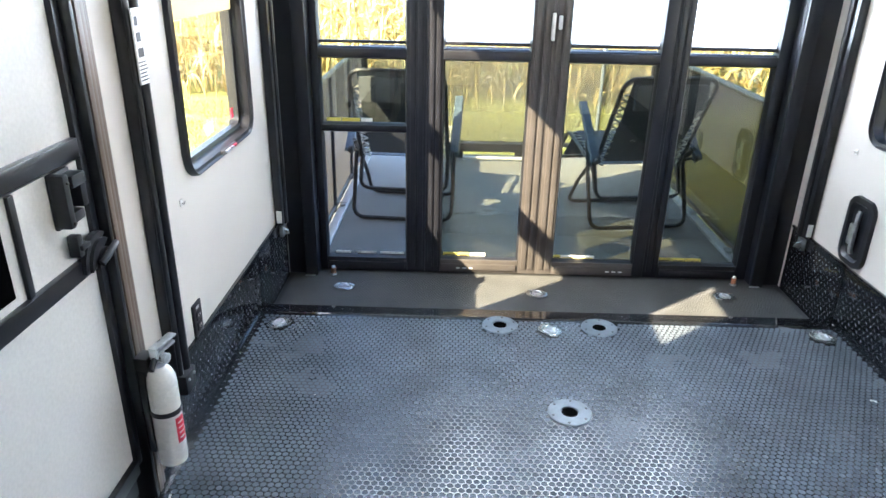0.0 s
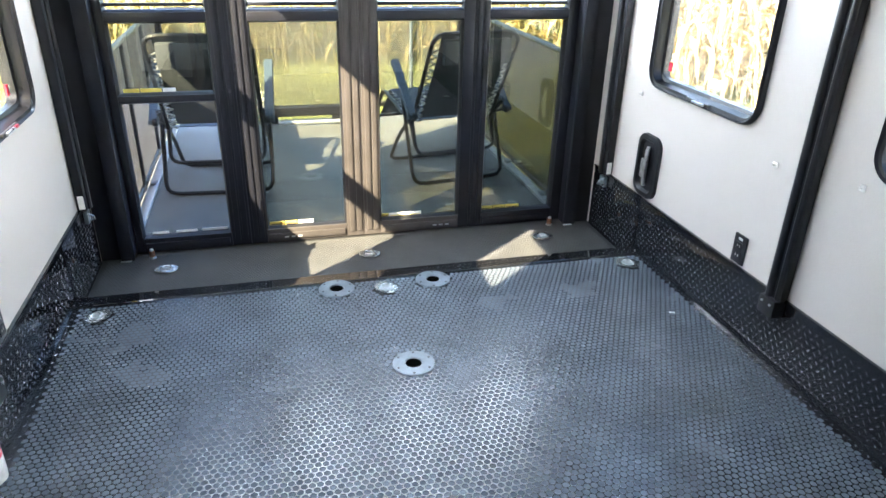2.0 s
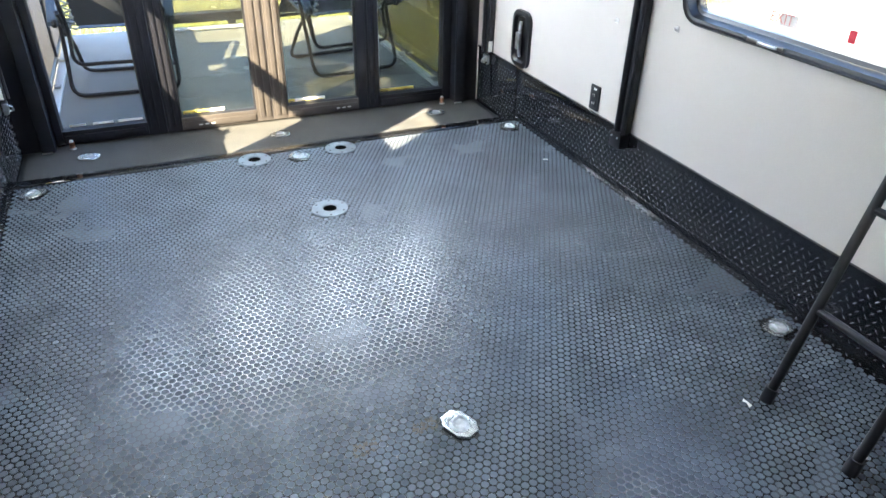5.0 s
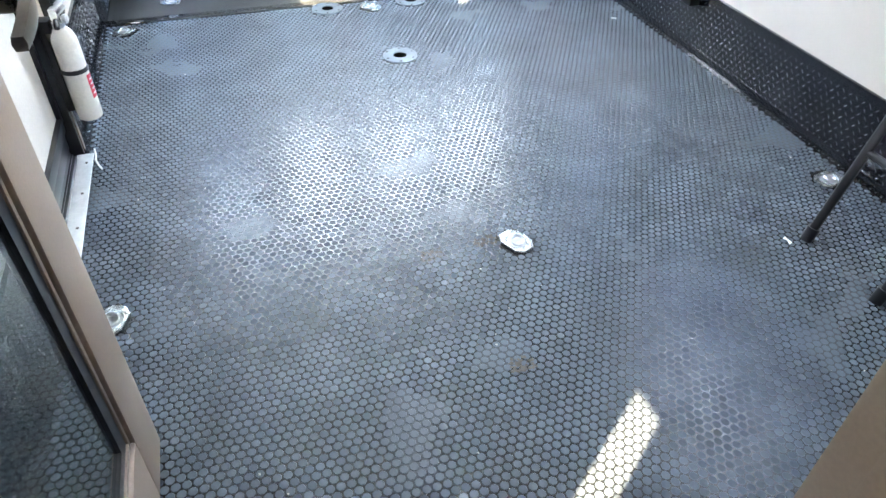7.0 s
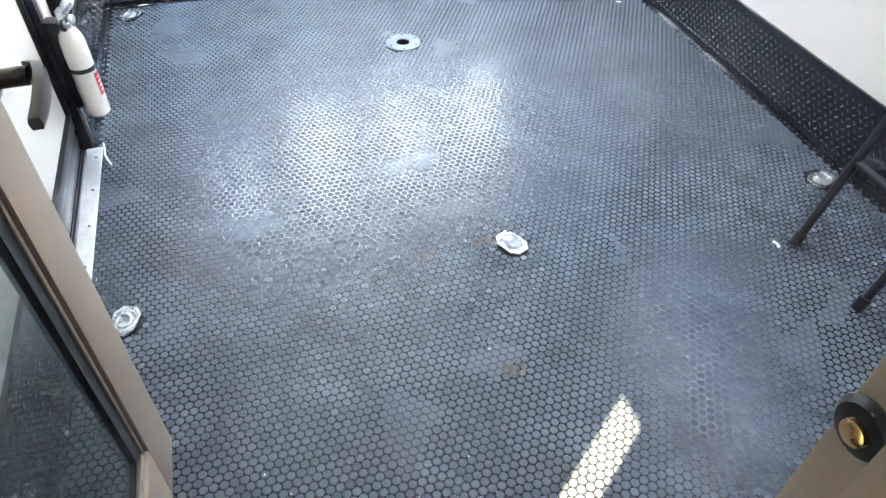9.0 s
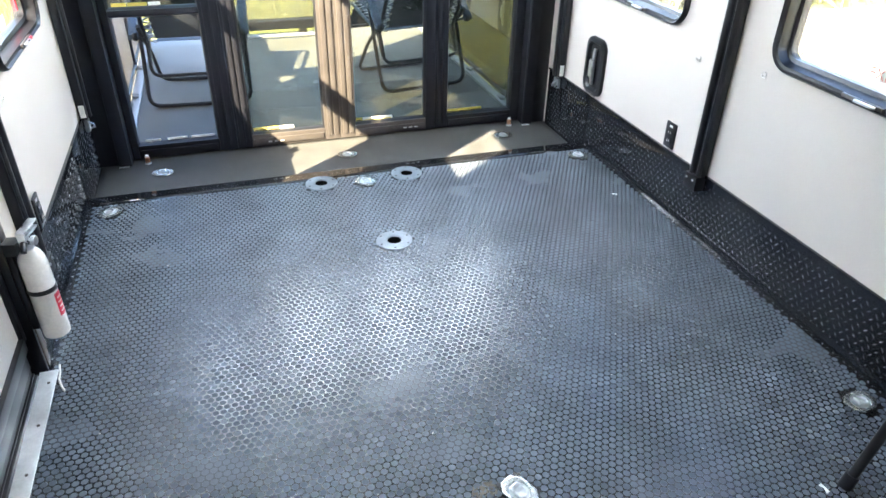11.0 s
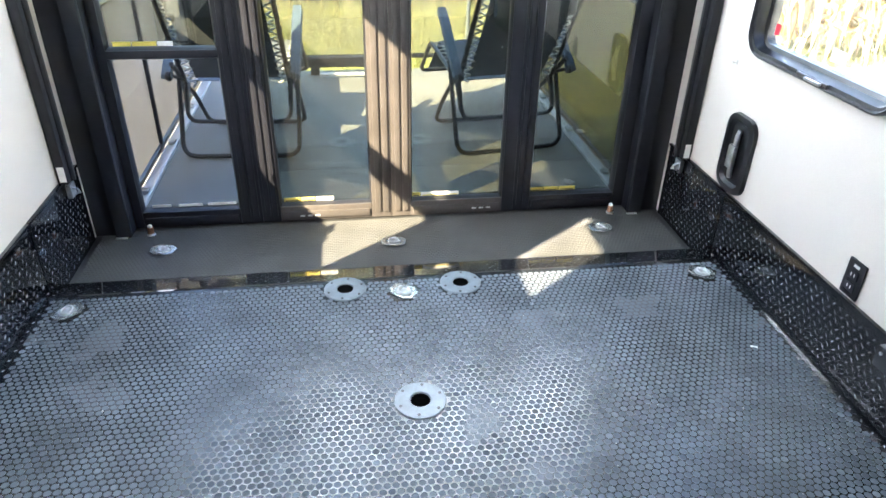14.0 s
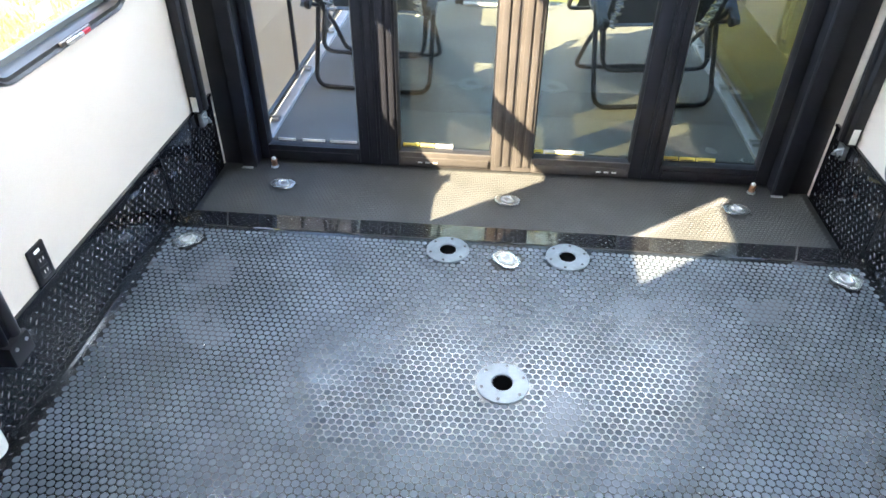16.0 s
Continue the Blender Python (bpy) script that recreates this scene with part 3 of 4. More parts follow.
def kick(name, sx, y0, y1, z0):
    x = sx * (W - 0.006)
    bm = box(bag(), *sorted((sx * W, x)), y0, y1, z0, 0.243, 0.0015)
    box(bm, *sorted((sx * W, sx * (W - 0.012))), y0, y1, 0.237, 0.247, 0.002)
    ob = structure(name, bm, M["diamond"], "glossy black diamond-plate kick panel along the wall", "kick plate")
    v, f = lozenges(y0 + 0.01, y1 - 0.01, max(z0, 0.0) + 0.02 if z0 >= 0 else z0 + 0.01, 0.232, sx, x)
    stuff_mesh("tread_pattern", v, f, M["ridge"], ob, "raised diamonds of the tread plate")
    return ob


kick("baseboard_east", 1, BACK + 0.012, -0.552, 0.0)
kick("baseboard_east_rear", 1, -0.549, -0.10, LEDGE)
kick("baseboard_west", -1, -1.60, -0.552, 0.0)
kick("baseboard_west_rear", -1, -0.549, -0.10, LEDGE)
kick("baseboard_west_front", -1, BACK + 0.012, -2.25, 0.0)
for nm, sx, y0, y1 in (("trim_east", 1, BACK, -0.60), ("trim_west", -1, -1.60, -0.60), ("trim_west_front", -1, BACK, -2.25)):
    bm = bag()
    prof = [(0.006, 0.0), (0.028, 0.0), (0.028, 0.003), (0.012, 0.005), (0.009, 0.03), (0.006, 0.03)]
    A = [bm.verts.new((sx * (W - a), y0, b)) for a, b in prof]
    B = [bm.verts.new((sx * (W - a), y1, b)) for a, b in prof]
    for k in range(6):
        bm.faces.new((A[k], A[(k + 1) % 6], B[(k + 1) % 6], B[k]))
    bm.faces.new(A)
    bm.faces.new(list(reversed(B)))
    tr = structure(nm, bm, M["diamond"], "black tread-plate angle along the floor edge", "trim")
    v, f = [], []
    n = int((y1 - y0) / 0.022)
    for i in range(n):
        cy, cx, k = y0 + (i + 0.5) * 0.022, sx * (W - 0.020), len(v)
        s = 1 if i % 2 else -1
        v += [(cx - 0.006, cy - 0.006 * s, 0.0036), (cx + 0.002, cy - 0.003, 0.0036), (cx + 0.006, cy + 0.006 * s, 0.0036), (cx - 0.002, cy + 0.003, 0.0036), (cx, cy, 0.0056)]
        f += [(k, k + 1, k + 4), (k + 1, k + 2, k + 4), (k + 2, k + 3, k + 4), (k + 3, k, k + 4)]
    stuff_mesh("tread_pattern", v, f, M["ridge"], tr, "raised diamonds of the tread plate")
# diamonds on the sloping strip
v, f = [], []
for j in range(6):
    for i in range(74):
        cx = -W + 0.03 + (i + 0.5 * (j % 2)) * 0.0305
        q = (j + 0.7) / 6.6
        cy, cz = LIP0 + q * (LIP1 - LIP0), 0.0048 + q * (LIP_END - 0.004)
        a = radians(45 if (i + j) % 2 else 135)
        du, dv, k = math.cos(a), math.sin(a), len(v)
        sl = (LIP_END - 0.004) / (LIP1 - LIP0)
        for p, r, h in ((1, 0, 0), (0, 1, 0), (-1, 0, 0), (0, -1, 0), (0.3, 0, 1), (-0.3, 0, 1)):
            ox, oy = p * du * 0.0070 - r * dv * 0.0017, p * dv * 0.0070 + r * du * 0.0017
            v.append((cx + ox, cy + oy, cz + oy * sl + h * 0.0006))
        f += [(k, k + 1, k + 4), (k + 1, k + 5, k + 4), (k + 1, k + 2, k + 5), (k + 2, k + 3, k + 5), (k + 3, k + 4, k + 5), (k + 3, k, k + 4)]
stuff_mesh("tread_pattern", v, f, M["ridge"], strip, "raised diamonds of the tread plate")


# ---- wall fittings ----
def outlet(sx, y, z):
    root = thing("power_outlet", (sx * W, y, z), "black double power outlet on the off-white wall", "outlet", "power outlets")
    part("cover", box(bag(), *sorted((0, -sx * 0.008)), -0.032, 0.032, -0.052, 0.052, 0.004), M["black_trim"], root)
    for dz in (-0.022, 0.012):
        part("socket", box(bag(), *sorted((-sx * 0.008, -sx * 0.011)), -0.017, 0.017, dz - 0.014, dz + 0.014, 0.003), M["door_black"], root)
        for dy in (-0.006, 0.006):
            part("slot", box(bag(), *sorted((-sx * 0.011, -sx * 0.0118)), dy - 0.0012, dy + 0.0012, dz - 0.003, dz + 0.006), M["pale_ink"], root)
    part("label", box(bag(), *sorted((-sx * 0.008, -sx * 0.0092)), -0.012, 0.008, 0.034, 0.042), M["white_sticker"], root, "small white label")


outlet(1, -1.20, 0.305)
outlet(-1, -1.19, 0.298)


def latch_box():
    root = thing("recessed_latch", (W, -0.557, 0.255), "black recessed latch box with a steel bar in the wall", "latch")
    place = lambda u, v, d: (-d, u, v)
    bm = bag()
    ring_frame(bm, ((rounded(-0.085, 0.085, 0, 0.265, 0.05, 8), 0.0), (rounded(-0.083, 0.083, 0.002, 0.263, 0.05, 8), 0.014), (rounded(-0.062, 0.062, 0.022, 0.243, 0.035, 8), 0.017), (rounded(-0.052, 0.052, 0.032, 0.233, 0.03, 8), 0.004)), place)
    part("bezel", bm, M["black_trim"], root)
    part("tray", slab(bag(), rounded(-0.053, 0.053, 0.031, 0.234, 0.03, 8), 0.003, 0.0045, place), M["black_trim"], root, "dark recess")
    part("bar", sweep(bag(), [(-0.012, 0.0, 0.05), (-0.016, 0.0, 0.07), (-0.016, 0.0, 0.20), (-0.012, 0.0, 0.215)], 0.009, 10), M["steel"], root, "steel latch bar")
    part("grip", box(bag(), -0.030, -0.014, -0.016, 0.02, 0.085, 0.165, 0.005), M["steel"], root, "steel grip on the bar")


latch_box()


def hook(sx, y, z):
    root = thing("wall_hook", (sx * W, y, z), "tiny clear plastic hook on the wall", "hook", "wall hooks")
    part("base", box(bag(), *sorted((0, -sx * 0.004)), -0.009, 0.009, -0.010, 0.010, 0.002), M["white_enamel"], root)
    part("prong", sweep(bag(), [(-sx * 0.004, 0, 0), (-sx * 0.012, 0, -0.003), (-sx * 0.014, 0, 0.006)], 0.0022, 6), M["white_enamel"], root)


for sx, y, z in ((1, -1.602, 0.674), (1, -1.27, 0.63), (1, -0.42, 0.66), (-1, -1.19, 0.66)):
    hook(sx, y, z)


# ---- entry door ----
def entry_door():
    y0, y1 = DOOR_L[0], DOOR_L[1]
    root = thing("door_entry", (-W, y0, 0.0), "white trailer entry door with a black-framed screen door, closed", "door")
    root["kind"] = "structure"
    L = y1 - y0
    bm = bag()
    for a, b in ((-0.03, 0.045), (L - 0.010, L + 0.004)):
        box(bm, -0.06, 0.016, a, b, -0.02, 2.10, 0.005)
    box(bm, -0.06, 0.016, 0.045, L - 0.010, 2.04, 2.10, 0.005)
    part("jamb", bm, M["black_trim"], root)
    bm = bag()
    for a, b, d in ((0.006, 0.026, 0.018), (0.028, 0.050, 0.013), (0.052, 0.072, 0.008)):
        box(bm, 0.0, d, L + a, L + b, 0.0, 2.08, 0.004)
    part("casing", bm, M["casing"], root, "ribbed brown casing beside the door")
    bm = bag()
    box(bm, -0.035, -0.005, 0.045, 0.085, 0.12, 2.04, 0.005)
    box(bm, -0.035, -0.005, L - 0.034, L - 0.010, 0.12, 2.04, 0.005)
    part("screen_stile", bm, M["black_trim"], root)
    for z in (0.10, 0.668, 0.912, 2.0):
        part("screen_rail", box(bag(), -0.035, -0.003, 0.085, L - 0.034, z, z + 0.04, 0.004), M["black_trim"], root)
    part("lower_panel", box(bag(), -0.03, -0.018, 0.085, L - 0.034, 0.14, 0.667), M["panel"], root)
    part("slide_panel", box(bag(), -0.028, -0.016, 0.085, L - 0.034, 0.705, 0.904), M["panel"], root)
    bm = bag()
    box(bm, -0.016, -0.008, 0.14, 0.155, 0.705, 0.904, 0.002)
    box(bm, -0.016, -0.008, L - 0.275, L - 0.258, 0.705, 0.904, 0.002)
    part("slide_track", bm, M["black_trim"], root)
    part("slide_window", box(bag(), -0.016, -0.009, 0.16, L - 0.31, 0.728, 0.886, 0.003), M["hole"], root, "small dark window in the sliding panel")
    part("upper_panel", box(bag(), -0.03, -0.018, 0.085, L - 0.034, 0.950, 1.40), M["panel"], root)
    # unseen opening, added to imitate sun thrown back by the patio glass
    bm = bag()
    for ya, yb, za, zb in ((0.085, 0.28, 1.40, 2.0), (0.28, L - 0.085, 1.40, 1.44), (0.28, L - 0.085, 1.73, 2.0)):
        box(bm, -0.03, -0.018, ya, yb, za, zb)
    part("upper_panel", bm, M["panel"], root)
    # glass in the added opening
    pane = part("pane", box(bag(), -0.03, -0.026, 0.28, L - 0.085, 1.44, 1.73), M["glass_left"], root)
    bm = bag()
    # upper latch: a bent bracket with a hooked keeper and two fixing lugs
    box(bm, -0.016, -0.006, L - 0.150, L - 0.078, 0.792, 0.905, 0.004)
    box(bm, -0.010, 0.020, L - 0.150, L - 0.130, 0.796, 0.905, 0.005)
    box(bm, -0.010, 0.024, L - 0.126, L - 0.076, 0.872, 0.898, 0.006)
    box(bm, -0.010, 0.022, L - 0.098, L - 0.076, 0.826, 0.880, 0.006)
    box(bm, -0.010, 0.014, L - 0.126, L - 0.084, 0.800, 0.822, 0.005)
    part("latch_upper", bm, M["black_trim"], root, "black upper door latch bracket")
    for yy, zz in ((L - 0.140, 0.888), (L - 0.086, 0.888), (L - 0.140, 0.806)):
        part("screw", lathe(bag(), ((0.0035, 0.018), (0.0035, 0.0235), (0.0015, 0.0245)), 8, (0, yy, zz), "x"), M["nickel"], root)
    # lower latch: a ribbed quarter-round housing with a paddle lever and a small catch
    bm = bag()
    for r0, d0, d1 in ((0.064, -0.008, 0.006), (0.052, 0.006, 0.014), (0.034, 0.014, 0.020)):
        fan = [(L - 0.045 + r0 * math.cos(radians(a)), 0.680 + r0 * 1.1 * math.sin(radians(a))) for a in range(0, 181, 10)]
        slab(bm, [p for p in fan if p[0] < L - 0.012], d0, d1, lambda u, v, e: (e, u, v))
    part("latch_lower", bm, M["black_trim"], root, "black round latch housing")
    bm = sweep(bag(), [(0.024, L - 0.08, 0.695), (0.030, L - 0.06, 0.704), (0.032, L - 0.035, 0.716), (0.030, L - 0.020, 0.718)], 0.008, 10)
    part("paddle", bm, M["black_trim"], root, "black paddle lever")
    bm = box(bag(), -0.010, 0.014, L - 0.132, L - 0.112, 0.728, 0.775, 0.005)
    box(bm, -0.006, 0.020, L - 0.128, L - 0.096, 0.742, 0.754, 0.004)
    part("catch", bm, M["black_trim"], root, "small black catch")
    bm = bag()
    box(bm, -0.06, 0.0, 0.045, L - 0.045, -0.018, 0.02, 0.003)
    for k in range(4):
        box(bm, -0.052 + 0.013 * k, -0.047 + 0.013 * k, 0.045, L - 0.045, 0.02, 0.026, 0.001)
    box(bm, -0.035, -0.008, 0.05, L - 0.05, 0.05, 0.10, 0.003)
    box(bm, -0.03, -0.012, 0.05, L - 0.05, 0.02, 0.05)
    part("sill", bm, M["black_trim"], root)
    bm = bag()
    box(bm, -0.004, 0.045, 0.03, L - 0.02, 0.0, 0.006, 0.002)
    th = part("threshold", bm, M["alu"], root, "bare aluminium threshold strip")
    for k in range(4):
        part("screw", lathe(bag(), ((0.004, 0.0055), (0.004, 0.008), (0.001, 0.0085)), 8, (0.028, 0.08 + k * 0.165, 0)), M["nickel"], th)


entry_door()
bm = bag()
# outer skin, cut wider so the sunbeam clears the added opening
for ya, yb, za, zb in ((0.01, 0.23, -0.02, 2.07), (0.58, 0.64, -0.02, 2.07), (0.23, 0.58, -0.02, 1.43), (0.23, 0.58, 1.79, 2.07)):
    box(bm, -W - 0.058, -W - 0.05, DOOR_L[0] + ya, DOOR_L[0] + yb, za, zb)
structure("door_skin", bm, M["panel"], "white outer skin of the entry door", "door")

# warning label on the wall rail
root = thing("warning_label", (-W + 0.0445, -1.396, 1.02), "narrow white printed label with dark pictograms", "label")
part("paper", box(bag(), -0.003, 0.0012, -0.022, 0.022, 0.0, 0.165), M["white_sticker"], root)
for k in range(3):
    part("print_block", box(bag(), 0.0012, 0.0018, -0.016, 0.012 - 0.006 * k, 0.06 + 0.034 * k, 0.08 + 0.034 * k), M["dark_ink"], root)
for k in range(6):
    part("print_line", box(bag(), 0.0012, 0.0018, -0.02, 0.02 - 0.003 * (k % 3), 0.008 + 0.008 * k, 0.011 + 0.008 * k), M["dark_ink"], root)


def extinguisher():
    root = thing("fire_extinguisher", (-W + 0.072, -1.545, 0.075), "white fire extinguisher with a red label strapped to the wall", "fire extinguisher")
    part("cylinder", lathe(bag(), ((0.030, 0.0), (0.036, 0.006), (0.037, 0.02), (0.037, 0.255), (0.035, 0.275), (0.028, 0.295), (0.018, 0.308), (0.015, 0.312)), 28), M["white_enamel"], root)
    part("collar", lathe(bag(), ((0.017, 0.308), (0.018, 0.325), (0.012, 0.328), (0.012, 0.345)), 16), M["steel"], root, "bright metal valve neck")
    bm = bag()
    box(bm, -0.012, 0.012, -0.015, 0.06, 0.345, 0.353, 0.002)
    box(bm, -0.012, 0.012, -0.012, 0.07, 0.362, 0.368, 0.002)
    box(bm, -0.010, 0.010, -0.018, -0.008, 0.335, 0.368, 0.002)
    part("lever", bm, M["steel"], root, "bright metal squeeze lever")
    part("gauge", lathe(bag(), ((0.0, 0.018), (0.014, 0.018), (0.014, 0.028), (0.011, 0.03)), 16, (0.0, 0.0, 0.335), "x"), M["steel"], root, "round pressure gauge")
    part("nozzle", sweep(bag(), [(0, -0.01, 0.335), (0.01, -0.035, 0.335), (0.014, -0.05, 0.325)], 0.008, 10), M["black_trim"], root)
    part("strap", lathe(bag(), ((0.0372, 0.165), (0.0392, 0.166), (0.0392, 0.179), (0.0372, 0.18)), 28), M["black_trim"], root, "black strap")
    bm = bag()
    box(bm, -0.058, -0.038, -0.018, 0.018, 0.03, 0.33, 0.003)
    box(bm, -0.058, -0.020, -0.022, 0.022, 0.295, 0.335, 0.004)
    part("bracket", bm, M["black_trim"], root, "black wall bracket")
    bm = bag()
    pts = [(0.0374 * math.cos(a), 0.0374 * math.sin(a)) for a in [radians(-25 + 5 * k) for k in range(11)]]
    for (xa, ya), (xb, yb) in zip(pts, pts[1:]):
        v = [bm.verts.new(c) for c in ((xa, ya, 0.075), (xb, yb, 0.075), (xb, yb, 0.155), (xa, ya, 0.155))]
        bm.faces.new(v)
    bmesh.ops.remove_doubles(bm, verts=bm.verts, dist=1e-5)
    lb = part("label_red", bm, M["red"], root, "red instruction label")
    for k in range(4):
        bm = bag()
        for (xa, ya), (xb, yb) in zip(pts[2:8], pts[3:9]):
            q = 1.012
            v = [bm.verts.new(c) for c in ((xa * q, ya * q, 0.088 + 0.016 * k), (xb * q, yb * q, 0.088 + 0.016 * k), (xb * q, yb * q, 0.093 + 0.016 * k), (xa * q, ya * q, 0.093 + 0.016 * k))]
            bm.faces.new(v)
        part("print_line", bm, M["pale_ink"], lb)
    root.rotation_euler = (0, 0, radians(-12))
    root.location = (-1.068, -1.600, 0.118)
    root.scale = (0.94, 0.94, 0.90)
    return root


extinguisher()
# loose white cord by the threshold
root = thing("cord_end", (-1.09, -1.64, 0.0), "short loose end of white cord lying on the floor", "cord")
part("cord", sweep(bag(), [(0.0, 0.03, 0.012), (0.004, 0.0, 0.006), (0.006, -0.03, 0.008), (0.016, -0.06, 0.006), (0.026, -0.08, 0.005)], 0.003, 8), M["cord"], root)


# ---- floor fittings ----
def pedestal(x, y, material, label):
    root = thing("table_leg_socket", (x, y, 0.001), label, "floor socket", "table leg sockets")
    bm = bag()
    place = lambda u, v, d: (u, v, d)
    c = lambda r: [(r * math.cos(2 * math.pi * k / 48), r * math.sin(2 * math.pi * k / 48)) for k in range(48)]
    ring_frame(bm, ((c(0.069), -0.001), (c(0.069), 0.0025), (c(0.0675), 0.004), (c(0.034), 0.0048), (c(0.0285), 0.0048), (c(0.0265), 0.003), (c(0.0255), -0.002)), place)
    part("flange", bm, material, root)
    # no hollow is cut: a near-black disc paints the shade inside
    part("socket", slab(bag(), c(0.0262), -0.002, 0.0012, place), M["hole"], root, "black disc painted as the shade inside the socket")
    for k in range(6):
        a = radians(60 * k + 20)
        part("screw", lathe(bag(), ((0.0045, 0.003), (0.0045, 0.0058), (0.002, 0.0065)), 8, (0.057 * math.cos(a), 0.057 * math.sin(a), 0)), M["tube"], root)


pedestal(0.0, -1.195, M["flange"], "round grey metal table-leg socket screwed to the floor")
pedestal(-0.188, -0.648, M["flange"], "round grey metal table-leg socket screwed to the floor")
pedestal(0.194, -0.648, M["flange"], "round grey metal table-leg socket screwed to the floor")


def ring_pan(x, y, z, turn):
    root = thing("tie_down_ring", (x, y, z + 0.003), "silver recessed tie-down ring pan set in the rubber floor", "tie-down ring", "tie-down rings")
    place = lambda u, v, d: (u, v, d)

    def line(a, b, cut):
        return [(a, -b + cut), (a, b - cut), (a - cut * 0.8, b), (-a + cut * 0.8, b), (-a, b - cut), (-a, -b + cut), (-a + cut * 0.8, -b), (a - cut * 0.8, -b)]
    c = lambda s, r: [(s * r * math.cos(2 * math.pi * k / 8 + math.pi / 8 - math.pi / 4), r * math.sin(2 * math.pi * k / 8 + math.pi / 8 - math.pi / 4)) for k in range(8)]
    bm = bag()
    ring_frame(bm, ((line(0.041, 0.056, 0.026), 0.0), (line(0.040, 0.055, 0.026), 0.004), (line(0.036, 0.050, 0.024), 0.005), (c(0.92, 0.037), 0.004), (c(0.92, 0.033), -0.001)), place)
    part("pan", bm, M["zinc"], root)
    part("cup", slab(bag(), c(0.92, 0.034), -0.0018, -0.0006, place), M["steel"], root)
    pts = [(0.021 * math.cos(a), 0.021 * math.sin(a) - 0.002, 0.006 + 0.004 * math.sin(a)) for a in [radians(30 * k) for k in range(12)]]
    part("ring", sweep(bag(), pts, 0.0034, 8, True), M["steel"], root)
    part("hinge", box(bag(), -0.014, 0.014, 0.014, 0.024, 0.002, 0.011, 0.003), M["steel"], root)
    root.rotation_euler = (0, 0, radians(turn))
    root.scale = (0.84, 0.84, 1.0)
    return root


for x, y, z, turn in ((0, -0.682, 0, 48), (-1.035, -0.681, 0, -50), (1.035, -0.678, 0, 50), (0.005, -2.388, 0, 25), (-1.008, -2.388, 0, -20), (1.032, -2.384, 0, 100), (-0.86, -0.215, LEDGE, 80), (0.84, -0.215, LEDGE, 95), (0.0, -0.24, LEDGE, 80)):
    ring_pan(x, y, z, turn)


def door_bolt(x):
    root = thing("door_stop", (x, -0.085, LEDGE), "small copper-coloured spring door stop on the sill", "door stop", "door stops")
    pts = [(0.010 * math.cos(k * 0.9), 0.010 * math.sin(k * 0.9), 0.006 + 0.0008 * k) for k in range(36)]
    part("spring", sweep(bag(), pts, 0.0022, 6), M["copper"], root)
    part("cap", lathe(bag(), ((0.008, 0.034), (0.009, 0.040), (0.006, 0.044)), 14), M["white_sticker"], root)
    part("base", lathe(bag(), ((0.016, 0.0), (0.016, 0.004), (0.011, 0.007)), 14), M["steel"], root)


door_bolt(-0.93)
door_bolt(0.925)
for x in (-1.035, 1.015):
    root = thing("floor_clip", (x, -0.105, LEDGE), "small pale metal clip on the sill floor", "clip", "floor clips")
    part("plate", box(bag(), -0.022, 0.022, -0.006, 0.006, 0.0, 0.004, 0.001), M["alu"], root)

# dirt on the floor
random.seed(5)


def specks(name, n, x0, x1, y0, y1, size, material, label, z=0.0013, flat=0.4):
    v, f = [], []
    for _ in range(n):
        x, y, k = random.uniform(x0, x1), random.uniform(y0, y1), len(v)
        m = random.randint(5, 7)
        r = size * random.uniform(0.3, 1.2) ** 2
        for i in range(m):
            a = 2 * math.pi * i / m
            q = r * random.uniform(0.5, 1.3)
            v.append((x + q * math.cos(a), y + q * math.sin(a), z))
        v.append((x, y, z + r * flat))
        f += [(k + i, k + (i + 1) % m, k + m) for i in range(m)]
    me = bpy.data.meshes.new(name)
    me.from_pydata(v, [], f)
    me.materials.append(material)
    return tagged(new(name, me), label, "dirt", kind="stuff")


specks("floor_dust", 170, -1.05, 1.05, -3.3, -0.7, 0.0024, M["dust"], "scattered pale specks of dust on the rubber floor")
for i, (cx, cy) in enumerate(((-0.229, -2.374), (-0.074, -2.358), (-0.143, -2.782))):
    specks("dirt_stain", 80, cx - 0.03, cx + 0.03, cy - 0.018, cy + 0.020, 0.0042, M["rust"], "faint brown dirt rubbed into the rubber floor", 0.0011, 0.05)


def scrap(x, y, turn, size):
    root = thing("paper_scrap", (x, y, 0.0025), "tiny white scrap of paper on the rubber floor", "scrap", "paper scraps")
    bm = bag()
    bm.faces.new([bm.verts.new((p * size, q * size, h)) for p, q, h in ((-0.004, -0.014, 0.0), (0.006, -0.012, 0.002), (0.007, 0.004, 0.0), (0.001, 0.014, 0.004), (-0.006, 0.01, 0.001), (-0.002, 0.0, 0.003))])
    thicken(bm, 0.0006)
    part("scrap", bm, M["white_sticker"], root)
    root.rotation_euler = (0, 0, radians(turn))


scrap(0.714, -2.592, 0, 1.0)
scrap(1.000, -1.087, 65, 0.8)


